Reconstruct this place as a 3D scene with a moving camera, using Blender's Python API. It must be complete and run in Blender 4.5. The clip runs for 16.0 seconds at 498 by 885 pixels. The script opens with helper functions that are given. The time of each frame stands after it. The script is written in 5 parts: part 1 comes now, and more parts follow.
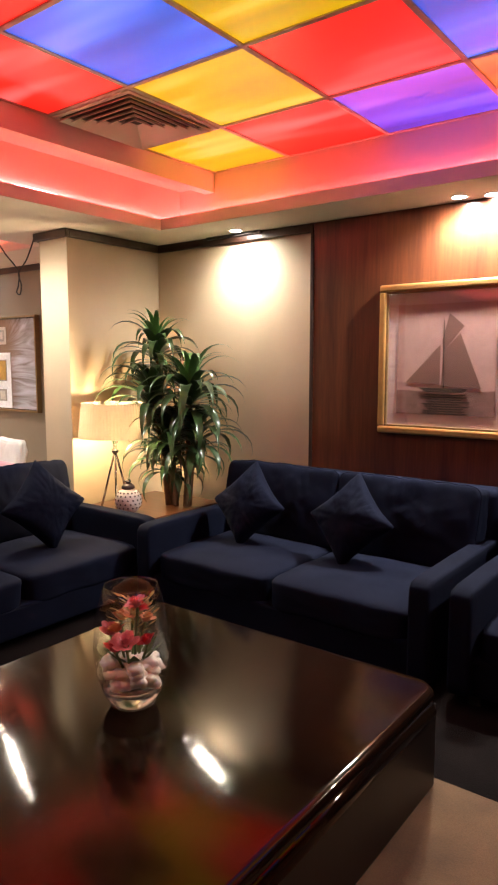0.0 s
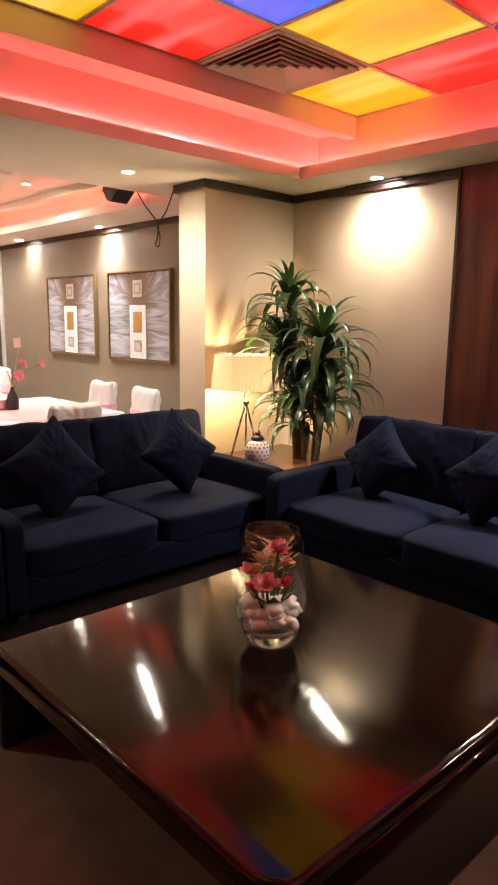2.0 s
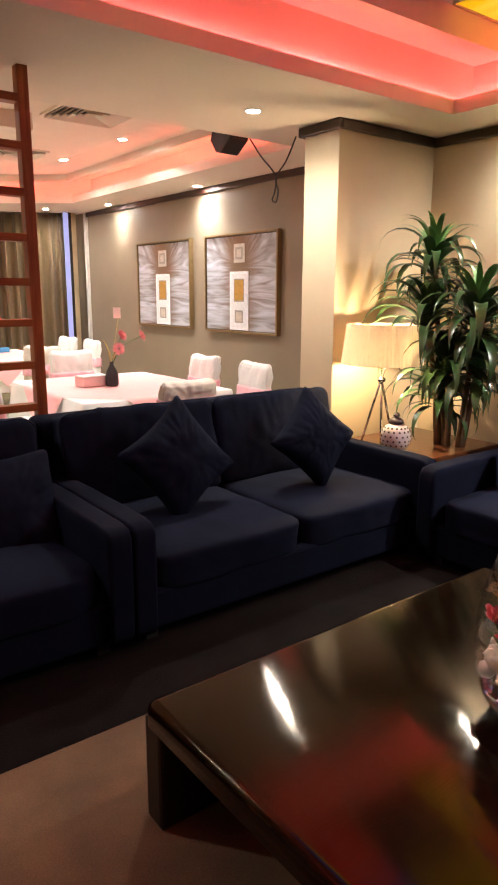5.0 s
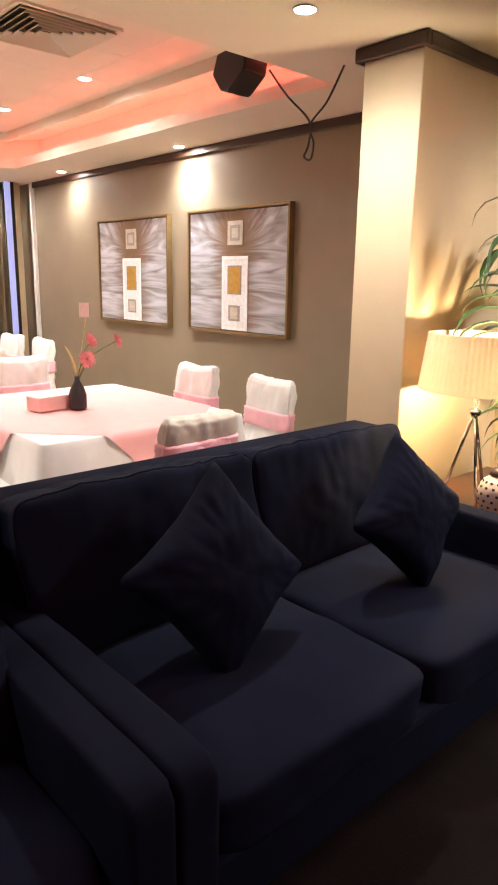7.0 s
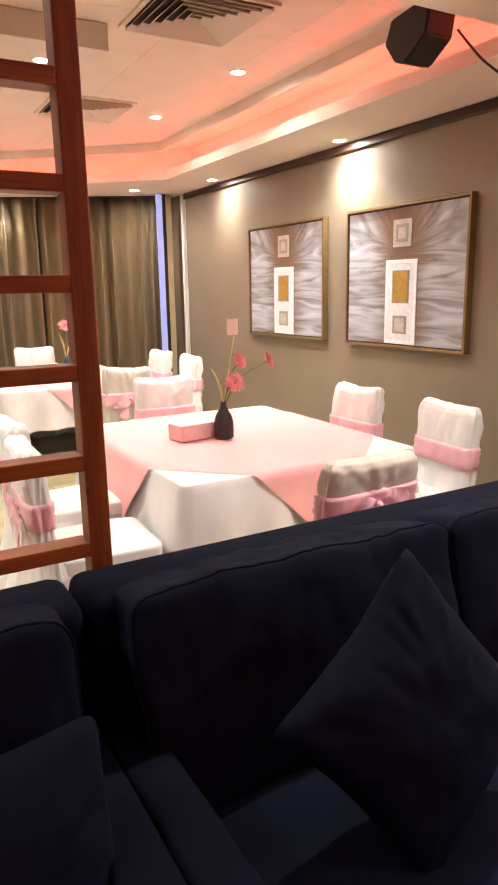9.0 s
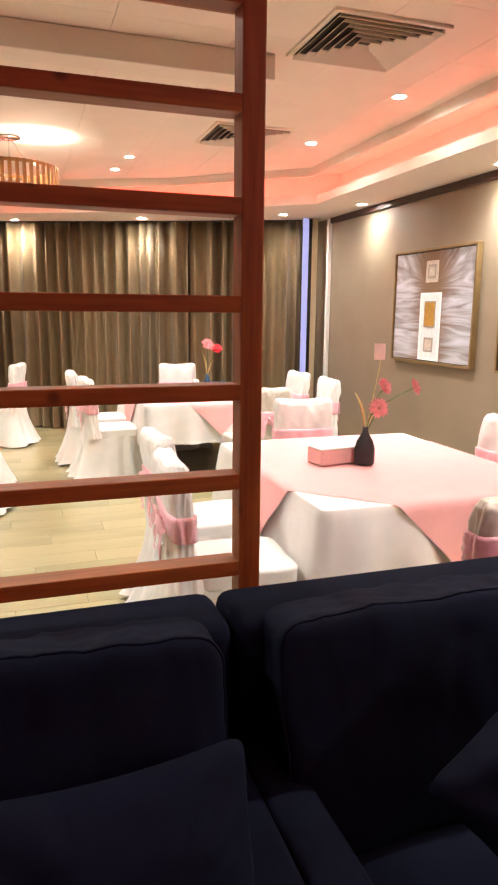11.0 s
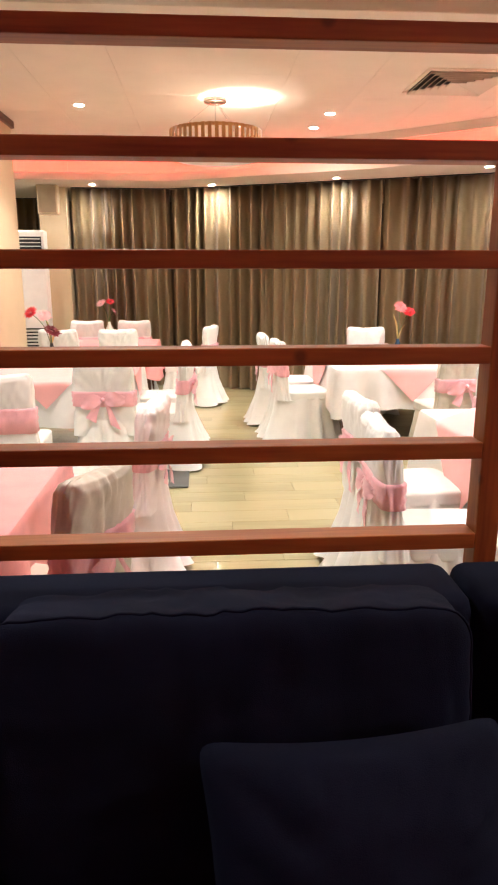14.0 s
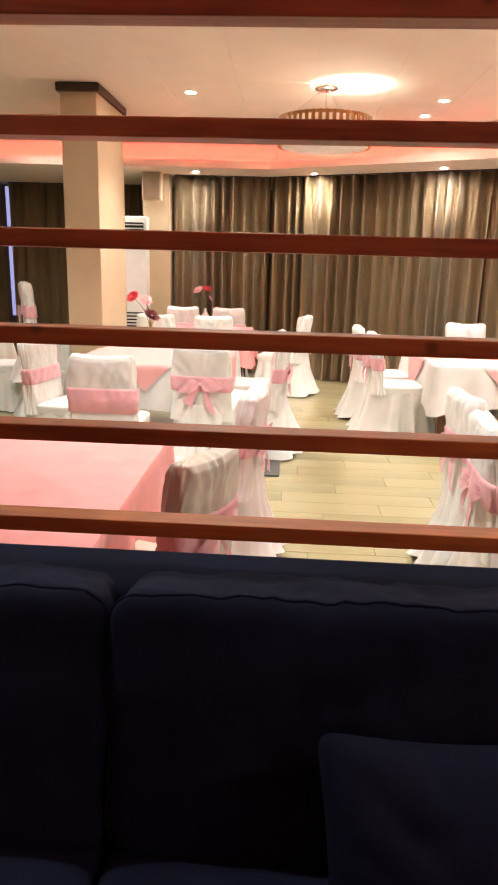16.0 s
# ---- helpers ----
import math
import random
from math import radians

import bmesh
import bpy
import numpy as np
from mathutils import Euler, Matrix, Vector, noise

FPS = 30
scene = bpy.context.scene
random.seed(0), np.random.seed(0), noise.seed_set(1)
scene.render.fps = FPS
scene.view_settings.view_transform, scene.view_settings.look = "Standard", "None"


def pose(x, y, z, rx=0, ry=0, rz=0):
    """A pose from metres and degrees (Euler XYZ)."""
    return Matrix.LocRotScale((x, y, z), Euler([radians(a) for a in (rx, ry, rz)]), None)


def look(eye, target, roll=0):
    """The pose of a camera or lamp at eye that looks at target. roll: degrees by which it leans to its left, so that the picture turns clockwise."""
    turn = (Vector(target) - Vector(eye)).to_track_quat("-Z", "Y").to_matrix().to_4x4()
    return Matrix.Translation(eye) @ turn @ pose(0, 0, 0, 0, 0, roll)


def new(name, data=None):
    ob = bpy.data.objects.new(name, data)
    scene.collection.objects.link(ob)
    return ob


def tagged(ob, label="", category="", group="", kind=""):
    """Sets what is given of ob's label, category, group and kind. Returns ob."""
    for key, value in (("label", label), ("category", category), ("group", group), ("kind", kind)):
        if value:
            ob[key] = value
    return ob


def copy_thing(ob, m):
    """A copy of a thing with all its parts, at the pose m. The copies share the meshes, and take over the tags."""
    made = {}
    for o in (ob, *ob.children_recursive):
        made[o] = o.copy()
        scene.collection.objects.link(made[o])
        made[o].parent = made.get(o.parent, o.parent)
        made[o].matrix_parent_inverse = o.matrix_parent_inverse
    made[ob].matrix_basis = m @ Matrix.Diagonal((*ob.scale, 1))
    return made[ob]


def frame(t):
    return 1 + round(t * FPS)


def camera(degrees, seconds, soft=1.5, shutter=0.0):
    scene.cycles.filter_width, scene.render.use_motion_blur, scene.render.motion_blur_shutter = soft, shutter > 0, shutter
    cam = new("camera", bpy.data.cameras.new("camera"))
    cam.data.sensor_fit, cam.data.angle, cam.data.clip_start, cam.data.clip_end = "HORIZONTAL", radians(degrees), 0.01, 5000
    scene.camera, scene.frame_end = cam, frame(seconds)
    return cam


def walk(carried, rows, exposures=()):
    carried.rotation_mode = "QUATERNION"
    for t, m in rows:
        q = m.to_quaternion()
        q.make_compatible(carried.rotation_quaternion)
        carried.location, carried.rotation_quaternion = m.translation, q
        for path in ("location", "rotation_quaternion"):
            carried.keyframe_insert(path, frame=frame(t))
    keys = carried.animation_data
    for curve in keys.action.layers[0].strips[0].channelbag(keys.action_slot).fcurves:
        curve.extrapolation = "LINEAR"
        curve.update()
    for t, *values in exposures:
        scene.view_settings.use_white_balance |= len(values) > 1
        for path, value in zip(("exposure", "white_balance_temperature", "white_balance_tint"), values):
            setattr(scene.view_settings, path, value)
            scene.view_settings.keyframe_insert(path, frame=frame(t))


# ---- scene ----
cam = camera(40.6, 16.0, soft=2.1)
PATH = [
    (0, (-0.232, 0.263, 1.636), (-1.435, 1.843, 1.401), -0.0),
    (0.5, (-0.232, 0.237, 1.64), (-1.495, 1.781, 1.494), -0.6),
    (1, (-0.241, 0.227, 1.642), (-1.559, 1.718, 1.441), -0.2),
    (1.5, (-0.284, 0.207, 1.621), (-1.666, 1.622, 1.327), 0.7),
    (2, (-0.31, 0.197, 1.593), (-1.754, 1.533, 1.236), 0.8),
    (2.5, (-0.315, 0.167, 1.593), (-1.813, 1.439, 1.219), 0.4),
    (3, (-0.332, 0.155, 1.586), (-1.882, 1.363, 1.213), 0.3),
    (3.5, (-0.425, 0.129, 1.571), (-2.018, 1.265, 1.155), 1.1),
    (6, (-1.85, 0.552, 1.529), (-3.368, 1.771, 1.071), 0.3),
    (6.5, (-2.263, 0.731, 1.566), (-3.776, 1.94, 1.068), 1.4),
    (7, (-2.565, 0.814, 1.559), (-4.009, 2.116, 1.089), 1.0),
    (7.5, (-2.848, 0.999, 1.558), (-4.377, 2.214, 1.125), -0.3),
    (8, (-3.024, 1.137, 1.566), (-4.61, 2.258, 1.09), -2.2),
    (8.5, (-3.087, 1.142, 1.565), (-4.71, 2.212, 1.094), -2.0),
    (9, (-3.12, 1.124, 1.567), (-4.818, 2.081, 1.119), -1.0),
    (9.5, (-3.15, 1.11, 1.568), (-4.89, 1.991, 1.127), -0.1),
    (10, (-3.156, 1.1, 1.569), (-4.94, 1.907, 1.163), 0.3),
    (12.5, (-3.231, 0.972, 1.560), (-5.148, 1.326, 1.114), 0.2),
    (13, (-3.235, 0.942, 1.556), (-5.162, 1.220, 1.098), -0.1),
    (13.5, (-3.231, 0.921, 1.555), (-5.168, 1.114, 1.099), -0.5),
    (14, (-3.243, 0.901, 1.553), (-5.178, 1.034, 1.066), 0.0),
    (14.5, (-3.256, 0.872, 1.547), (-5.191, 0.948, 1.046), 0.3),
    (15, (-3.262, 0.859, 1.543), (-5.198, 0.910, 1.040), 0.4),
    (15.5, (-3.251, 0.829, 1.546), (-5.188, 0.794, 1.048), 0.7),
    (16, (-3.252, 0.803, 1.541), (-5.182, 0.701, 1.025), 1.6),
]
walk(cam, [(t, look(eye, target, roll)) for t, eye, target, roll in PATH])

# ---- world and light ----
world = bpy.data.worlds.new("room_dark")
world.use_nodes = True
world.node_tree.nodes["Background"].inputs[0].default_value = (1.0, 0.75, 0.55, 1)
world.node_tree.nodes["Background"].inputs[1].default_value = 0.004
scene.world = world
SPOT_W, SPOT_D = 245.0, 82.0
SOFFIT, TRAY, DTRAY, YW = 2.656, 3.112, 2.992, 4.625


def downlight_lamp(x, y, z, watts, size=104, blend=1.0, color=(1.0, 0.965, 0.935)):
    d = bpy.data.lights.new("downlight_beam", "SPOT")
    d.energy, d.spot_size, d.spot_blend, d.shadow_soft_size, d.color = watts, radians(size), blend, 0.03, color
    ob = new("downlight_beam", d)
    ob.location = (x, y, z)
    return ob


# the lounge spots at (0.1, 4.47) and (-4.757, -0.6) are unseen, added as fill
LOUNGE_SPOTS_AND_FILL = [(-3.565, 4.47), (-1.805, 4.47), (-4.757, 3.063), (0.1, 4.47), (-4.757, -0.6), (-1.62, 4.53)]
DINING_RIM = [(-7.580, 4.475), (-9.676, 4.44), (-10.69, 3.97), (-11.649, 2.516), (-12.406, 1.062), (-12.464, -0.469), (-12.42, -1.66)]
# those at (-6.3, 0.6) and (-7.9, -1.6) are unseen, added to brighten the chairs
DINING_TOP = [(-7.489, 3.549), (-8.864, 3.509), (-7.82, 2.316), (-9.959, 2.115), (-10.6, 2.068), (-9.787, -0.149), (-6.3, 0.6), (-7.9, -1.6), (-11.5, -2.2)]
for i, (x, y) in enumerate(LOUNGE_SPOTS_AND_FILL):
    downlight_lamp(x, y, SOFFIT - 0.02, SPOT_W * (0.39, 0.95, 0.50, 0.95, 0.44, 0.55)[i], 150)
for i, (x, y) in enumerate(DINING_RIM):
    downlight_lamp(x, y, SOFFIT - 0.02, SPOT_D * (1.3, 0.5)[i] if i < 2 else SPOT_D * 0.32, 130 if i < 2 else 136, 1.0, (0.94, 0.97, 1.0) if i == 0 else (1.0, 0.97, 0.92))
for i, (x, y) in enumerate(DINING_TOP):
    downlight_lamp(x, y, DTRAY - 0.02, SPOT_D * ((1.45, 1.4, 1.4, 1.15, 1.15)[i] if i < 5 else 2.65), 108, 0.9, (1.0, 0.98, 0.97) if i < 5 else (1.0, 0.97, 0.90))


# ---- materials ----
def mat(name, color, rough=0.6, metal=0.0, var=0.12, scale=8.0, fine=90.0, bump=0.05, stretch=(1, 1, 1), coat=0.0, sheen=0.0, spec=0.5, dist=0.01, obj_random=0.0):
    """A surface with a base colour varied at a broad and a fine scale, and a fine relief."""
    m = bpy.data.materials.new(name)
    m.use_nodes = True
    nt = m.node_tree
    n, l = nt.nodes, nt.links
    b = n["Principled BSDF"]
    b.inputs["Roughness"].default_value, b.inputs["Metallic"].default_value = rough, metal
    b.inputs["Coat Weight"].default_value, b.inputs["Coat Roughness"].default_value = coat, 0.08
    b.inputs["Sheen Weight"].default_value = sheen
    b.inputs["Specular IOR Level"].default_value = spec
    tc, mp = n.new("ShaderNodeTexCoord"), n.new("ShaderNodeMapping")
    mp.inputs["Scale"].default_value = stretch
    l.new(tc.outputs["Object"], mp.inputs["Vector"])
    n1, n2 = n.new("ShaderNodeTexNoise"), n.new("ShaderNodeTexNoise")
    n1.inputs["Scale"].default_value, n2.inputs["Scale"].default_value = scale, fine
    n1.inputs["Detail"].default_value, n2.inputs["Detail"].default_value = 4, 3
    l.new(mp.outputs[0], n1.inputs["Vector"])
    l.new(mp.outputs[0], n2.inputs["Vector"])
    add = n.new("ShaderNodeMath")
    add.operation = "MULTIPLY_ADD"
    l.new(n2.outputs["Fac"], add.inputs[0])
    add.inputs[1].default_value = 0.5
    l.new(n1.outputs["Fac"], add.inputs[2])
    fac = add.outputs[0]
    if obj_random:
        oi, a2 = n.new("ShaderNodeObjectInfo"), n.new("ShaderNodeMath")
        a2.operation = "MULTIPLY_ADD"
        l.new(oi.outputs["Random"], a2.inputs[0])
        a2.inputs[1].default_value = obj_random
        l.new(fac, a2.inputs[2])
        fac = a2.outputs[0]
    ramp = n.new("ShaderNodeValToRGB")
    e = ramp.color_ramp.elements
    e[0].position, e[1].position = 0.45, 1.05 + obj_random * 0.5
    e[0].color = (*[c * (1 - var) for c in color], 1)
    e[1].color = (*[min(1, c * (1 + var)) for c in color], 1)
    l.new(fac, ramp.inputs[0])
    l.new(ramp.outputs[0], b.inputs["Base Color"])
    if bump:
        bp = n.new("ShaderNodeBump")
        bp.inputs["Strength"].default_value, bp.inputs["Distance"].default_value = bump, dist
        l.new(n2.outputs["Fac"], bp.inputs["Height"])
        l.new(bp.outputs[0], b.inputs["Normal"])
    return m


def glow(name, color, strength, streak=0.0, scale=3.0):
    m = bpy.data.materials.new(name)
    m.use_nodes = True
    nt = m.node_tree
    n, l = nt.nodes, nt.links
    b = n["Principled BSDF"]
    b.inputs["Base Color"].default_value = (*[0.03 + 0.25 * c for c in color], 1)
    b.inputs["Roughness"].default_value = 0.35
    b.inputs["Emission Color"].default_value = (*color, 1)
    b.inputs["Emission Strength"].default_value = strength
    if streak:
        tc, mp, nz = n.new("ShaderNodeTexCoord"), n.new("ShaderNodeMapping"), n.new("ShaderNodeTexNoise")
        mp.inputs["Scale"].default_value = (0.5, 3.0, 1)
        nz.inputs["Scale"].default_value, nz.inputs["Detail"].default_value = scale * 0.6, 0.6
        l.new(tc.outputs["Object"], mp.inputs["Vector"])
        l.new(mp.outputs[0], nz.inputs["Vector"])
        mr = n.new("ShaderNodeMapRange")
        mr.inputs["From Min"].default_value, mr.inputs["From Max"].default_value = 0.3, 0.7
        mr.inputs["To Min"].default_value, mr.inputs["To Max"].default_value = strength * (1 - streak), strength * (1 + streak)
        l.new(nz.outputs["Fac"], mr.inputs["Value"])
        l.new(mr.outputs[0], b.inputs["Emission Strength"])
        pale = n.new("ShaderNodeValToRGB")
        for e, p, c in zip(pale.color_ramp.elements, (0.52, 0.95), (color, [0.84 * q + 0.16 for q in color])):
            e.position, e.color = p, (*c, 1)
        l.new(nz.outputs["Fac"], pale.inputs[0])
        l.new(pale.outputs[0], b.inputs["Emission Color"])
    return m


def clear_glass(name, gloss=0.08):
    m = bpy.data.materials.new(name)
    m.use_nodes = True
    n, l = m.node_tree.nodes, m.node_tree.links
    n.remove(n["Principled BSDF"])
    t, g, mx = n.new("ShaderNodeBsdfTransparent"), n.new("ShaderNodeBsdfGlossy"), n.new("ShaderNodeMixShader")
    g.inputs["Roughness"].default_value = 0.03
    mx.inputs[0].default_value = gloss
    l.new(t.outputs[0], mx.inputs[1])
    l.new(g.outputs[0], mx.inputs[2])
    l.new(mx.outputs[0], n["Material Output"].inputs[0])
    return m


def solid_glass(name):
    m = bpy.data.materials.new(name)
    m.use_nodes = True
    b = m.node_tree.nodes["Principled BSDF"]
    b.inputs["Transmission Weight"].default_value, b.inputs["Roughness"].default_value, b.inputs["IOR"].default_value = 1.0, 0.02, 1.45
    return m


def wood(name, dark, light, axis=2, scale=1.0, rough=0.35, coat=0.0, bump=0.06, rnd=0.0):
    """Grain drawn out along one axis of the thing."""
    st = [14.0 * scale] * 3
    st[axis] = 0.9 * scale
    m = mat(name, [(a + b) / 2 for a, b in zip(dark, light)], rough, 0, 0.0, 1.0, 6.0, bump, st, coat, dist=0.003, obj_random=rnd)
    r = [x for x in m.node_tree.nodes if x.bl_idname == "ShaderNodeValToRGB"][0].color_ramp
    r.elements[0].position, r.elements[1].position = 0.5, 1.0 + rnd * 0.5
    r.elements[0].color, r.elements[1].color = (*dark, 1), (*light, 1)
    return m


def canvas_paint(name, base, streak_dark, warm):
    """Paint strokes that run out from the middle, grey and silver with an ochre glow above."""
    m = mat(name, base, 0.55, 0, 0.2, 5, 60, 0.25)
    n, l = m.node_tree.nodes, m.node_tree.links
    b = n["Principled BSDF"]
    tc, mp = n.new("ShaderNodeTexCoord"), n.new("ShaderNodeMapping")
    mp.inputs["Scale"].default_value = (1.3, 3, 3.2)
    wv = n.new("ShaderNodeTexNoise")
    wv.inputs["Scale"].default_value, wv.inputs["Detail"].default_value, wv.inputs["Distortion"].default_value = 1.05, 6, 2.2
    sep, ang, com = n.new("ShaderNodeSeparateXYZ"), n.new("ShaderNodeMath"), n.new("ShaderNodeCombineXYZ")
    ang.operation = "ARCTAN2"
    sub, ln = n.new("ShaderNodeMath"), n.new("ShaderNodeVectorMath")
    sub.operation, ln.operation = "SUBTRACT", "LENGTH"
    l.new(tc.outputs["Object"], sep.inputs[0])
    l.new(sep.outputs["Z"], sub.inputs[0])
    sub.inputs[1].default_value = 0.18
    ab = n.new("ShaderNodeMath")
    ab.operation = "ABSOLUTE"
    l.new(sep.outputs["X"], ab.inputs[0])
    mxm, mnm, addm = n.new("ShaderNodeMath"), n.new("ShaderNodeMath"), n.new("ShaderNodeMath")
    mxm.operation, mnm.operation, addm.operation = "MAXIMUM", "MINIMUM", "MULTIPLY_ADD"
    l.new(sub.outputs[0], mxm.inputs[0])
    l.new(sub.outputs[0], mnm.inputs[0])
    mxm.inputs[1].default_value = mnm.inputs[1].default_value = 0.0
    l.new(mxm.outputs[0], ang.inputs[0])
    l.new(ab.outputs[0], ang.inputs[1])
    l.new(tc.outputs["Object"], ln.inputs[0])
    l.new(mnm.outputs[0], addm.inputs[0])
    addm.inputs[1].default_value = 3.2
    l.new(ang.outputs[0], addm.inputs[2])
    l.new(addm.outputs[0], com.inputs["Z"])
    l.new(ln.outputs["Value"], com.inputs["X"])
    sx = n.new("ShaderNodeMath")
    sx.operation = "SIGN"
    l.new(sep.outputs["X"], sx.inputs[0])
    l.new(sx.outputs[0], com.inputs["Y"])
    l.new(com.outputs[0], mp.inputs["Vector"])
    l.new(mp.outputs[0], wv.inputs["Vector"])
    rp = n.new("ShaderNodeValToRGB")
    for e, p, c in zip(rp.color_ramp.elements, (0.30, 0.66), (streak_dark, base)):
        e.position, e.color = p, (*c, 1)
    l.new(wv.outputs["Fac"], rp.inputs[0])
    g = n.new("ShaderNodeTexGradient")
    g.gradient_type = "SPHERICAL"
    mp2 = n.new("ShaderNodeMapping")
    mp2.inputs["Location"].default_value, mp2.inputs["Scale"].default_value = (0, 0, -0.75), (2.4, 0.1, 2.2)
    l.new(tc.outputs["Object"], mp2.inputs["Vector"])
    l.new(mp2.outputs[0], g.inputs["Vector"])
    mul = n.new("ShaderNodeMath")
    mul.operation = "MULTIPLY"
    l.new(g.outputs["Fac"], mul.inputs[0])
    mul.inputs[1].default_value = 1.0
    mx = n.new("ShaderNodeMixRGB")
    l.new(mul.outputs[0], mx.inputs[0])
    l.new(rp.outputs[0], mx.inputs[1])
    mx.inputs[2].default_value = (*warm, 1)
    wob = n.new("ShaderNodeMath")
    wob.operation = "MULTIPLY_ADD"
    l.new(wv.outputs["Fac"], wob.inputs[0])
    wob.inputs[1].default_value = 0.34
    l.new(ab.outputs[0], wob.inputs[2])
    halo = n.new("ShaderNodeMapRange")
    halo.interpolation_type = "SMOOTHSTEP"
    for key, val in (("From Min", 0.24), ("From Max", 0.56), ("To Min", 0.85), ("To Max", 0.0)):
        halo.inputs[key].default_value = val
    l.new(wob.outputs[0], halo.inputs["Value"])
    mh = n.new("ShaderNodeMixRGB")
    l.new(halo.outputs[0], mh.inputs[0])
    l.new(mx.outputs[0], mh.inputs[1])
    mh.inputs[2].default_value = (*[0.9 * q for q in warm], 1)
    l.new(mh.outputs[0], b.inputs["Base Color"])
    return m


M_CREAM = mat("cream_wallpaper", (0.60, 0.47, 0.30), 0.62, 0, 0.06, 3, 160, 0.12)
M_TAUPE = mat("taupe_wallpaper", (0.265, 0.203, 0.136), 0.55, 0, 0.07, 3, 160, 0.12)
M_PLASTER = mat("ceiling_plaster", (0.74, 0.66, 0.55), 0.8, 0, 0.03, 2, 60, 0.03)
M_TILE_W = mat("white_ceiling_tile", (0.78, 0.69, 0.57), 0.85, 0, 0.03, 4, 240, 0.1)
M_CORNICE = wood("cornice_wood", (0.022, 0.010, 0.006), (0.05, 0.022, 0.012), 0, 1, 0.4)
M_MAHOG = wood("mahogany_panel", (0.060, 0.017, 0.007), (0.15, 0.048, 0.018), 2, 0.8, 0.32, 0.25, 0.03)
M_LADDER = wood("red_pine", (0.21, 0.046, 0.006), (0.46, 0.160, 0.030), 1, 1, 0.5, 0.0, 0.15)
M_POST = wood("red_pine_post", (0.21, 0.046, 0.006), (0.46, 0.160, 0.030), 2, 1, 0.5, 0.0, 0.15)


def knots(m, step):
    """A few dark knots scattered along the grain."""
    n, l = m.node_tree.nodes, m.node_tree.links
    b = n["Principled BSDF"]
    tc, oi, add, vo, mr, mx = (n.new("ShaderNode" + k) for k in ("TexCoord", "ObjectInfo", "VectorMath", "TexVoronoi", "MapRange", "MixRGB"))
    l.new(tc.outputs["Object"], add.inputs[0])
    l.new(oi.outputs["Random"], add.inputs[1])
    l.new(add.outputs[0], vo.inputs["Vector"])
    vo.inputs["Scale"].default_value = step
    for key, val in (("From Min", 0.05), ("From Max", 0.115), ("To Min", 0.6), ("To Max", 0.0)):
        mr.inputs[key].default_value = val
    l.new(vo.outputs["Distance"], mr.inputs["Value"])
    src = b.inputs["Base Color"].links[0].from_socket
    l.new(mr.outputs[0], mx.inputs[0])
    l.new(src, mx.inputs[1])
    mx.inputs[2].default_value = (0.035, 0.012, 0.004, 1)
    l.new(mx.outputs[0], b.inputs["Base Color"])


knots(M_LADDER, 5.5)
knots(M_POST, 5.5)
M_LACQ = wood("dark_lacquered_wood", (0.007, 0.0035, 0.002), (0.010, 0.005, 0.003), 1, 1, 0.07, 0.0, 0.10)
lq = M_LACQ.node_tree
for nd in lq.nodes:
    if nd.bl_idname == "ShaderNodeMapping":
        nd.inputs["Scale"].default_value = (60, 2.2, 14)
    if nd.bl_idname == "ShaderNodeBump":
        nd.inputs["Strength"].default_value, nd.inputs["Distance"].default_value = 0.16, 0.0012
M_LACQ.node_tree.nodes["Principled BSDF"].inputs["Specular IOR Level"].default_value = 0.38
M_LACQ.node_tree.nodes["Principled BSDF"].inputs["Specular Tint"].default_value = (1.0, 0.74, 0.46, 1)
M_SATIN = wood("satin_dark_wood", (0.007, 0.0035, 0.002), (0.012, 0.006, 0.0035), 2, 1, 0.42, 0.0, 0.05)
M_TABLEWOOD = wood("brown_table_wood", (0.07, 0.022, 0.008), (0.14, 0.050, 0.018), 0, 1, 0.3, 0.2)
M_NAVY = mat("navy_fabric", (0.0033, 0.0050, 0.0138), 0.9, 0, 0.22, 5, 420, 0.35, sheen=0.0, spec=0.10, dist=0.002)
M_NAVY2 = mat("navy_cushion_fabric", (0.0041, 0.0060, 0.0160), 0.9, 0, 0.22, 6, 420, 0.4, sheen=0.0, spec=0.10, dist=0.002)
M_RUG = mat("beige_rug", (0.13, 0.074, 0.033), 0.95, 0, 0.55, 3, 260, 0.2, sheen=0.1)
M_DARKFLOOR = mat("dark_carpet", (0.0065, 0.0045, 0.004), 0.95, 0, 0.4, 6, 150, 0.4, spec=0.08)
M_PLANK = wood("pale_floor_plank", (0.25, 0.215, 0.100), (0.39, 0.340, 0.180), 1, 0.55, 0.3, 0.15, 0.05, 0.35)
M_GROUT = mat("floor_grout", (0.20, 0.165, 0.085), 0.9)
M_COVER = mat("white_chair_cover", (0.82, 0.82, 0.78), 0.5, 0, 0.05, 9, 160, 0.08, sheen=0.2)
M_COVERP = mat("blush_chair_cover", (0.85, 0.76, 0.75), 0.5, 0, 0.06, 9, 160, 0.08, sheen=0.2)
M_COVER2 = mat("champagne_satin_cover", (0.64, 0.58, 0.49), 0.34, 0, 0.09, 12, 80, 0.04, sheen=0.15)
M_CLOTH = mat("white_tablecloth", (0.80, 0.785, 0.75), 0.6, 0, 0.05, 10, 220, 0.08)
M_PINK = mat("pink_organza", (0.90, 0.48, 0.53), 0.45, 0, 0.10, 10, 160, 0.08, sheen=0.3)
M_PINKCLOTH = mat("coral_pink_cloth", (0.86, 0.36, 0.35), 0.55, 0, 0.10, 8, 180, 0.2)
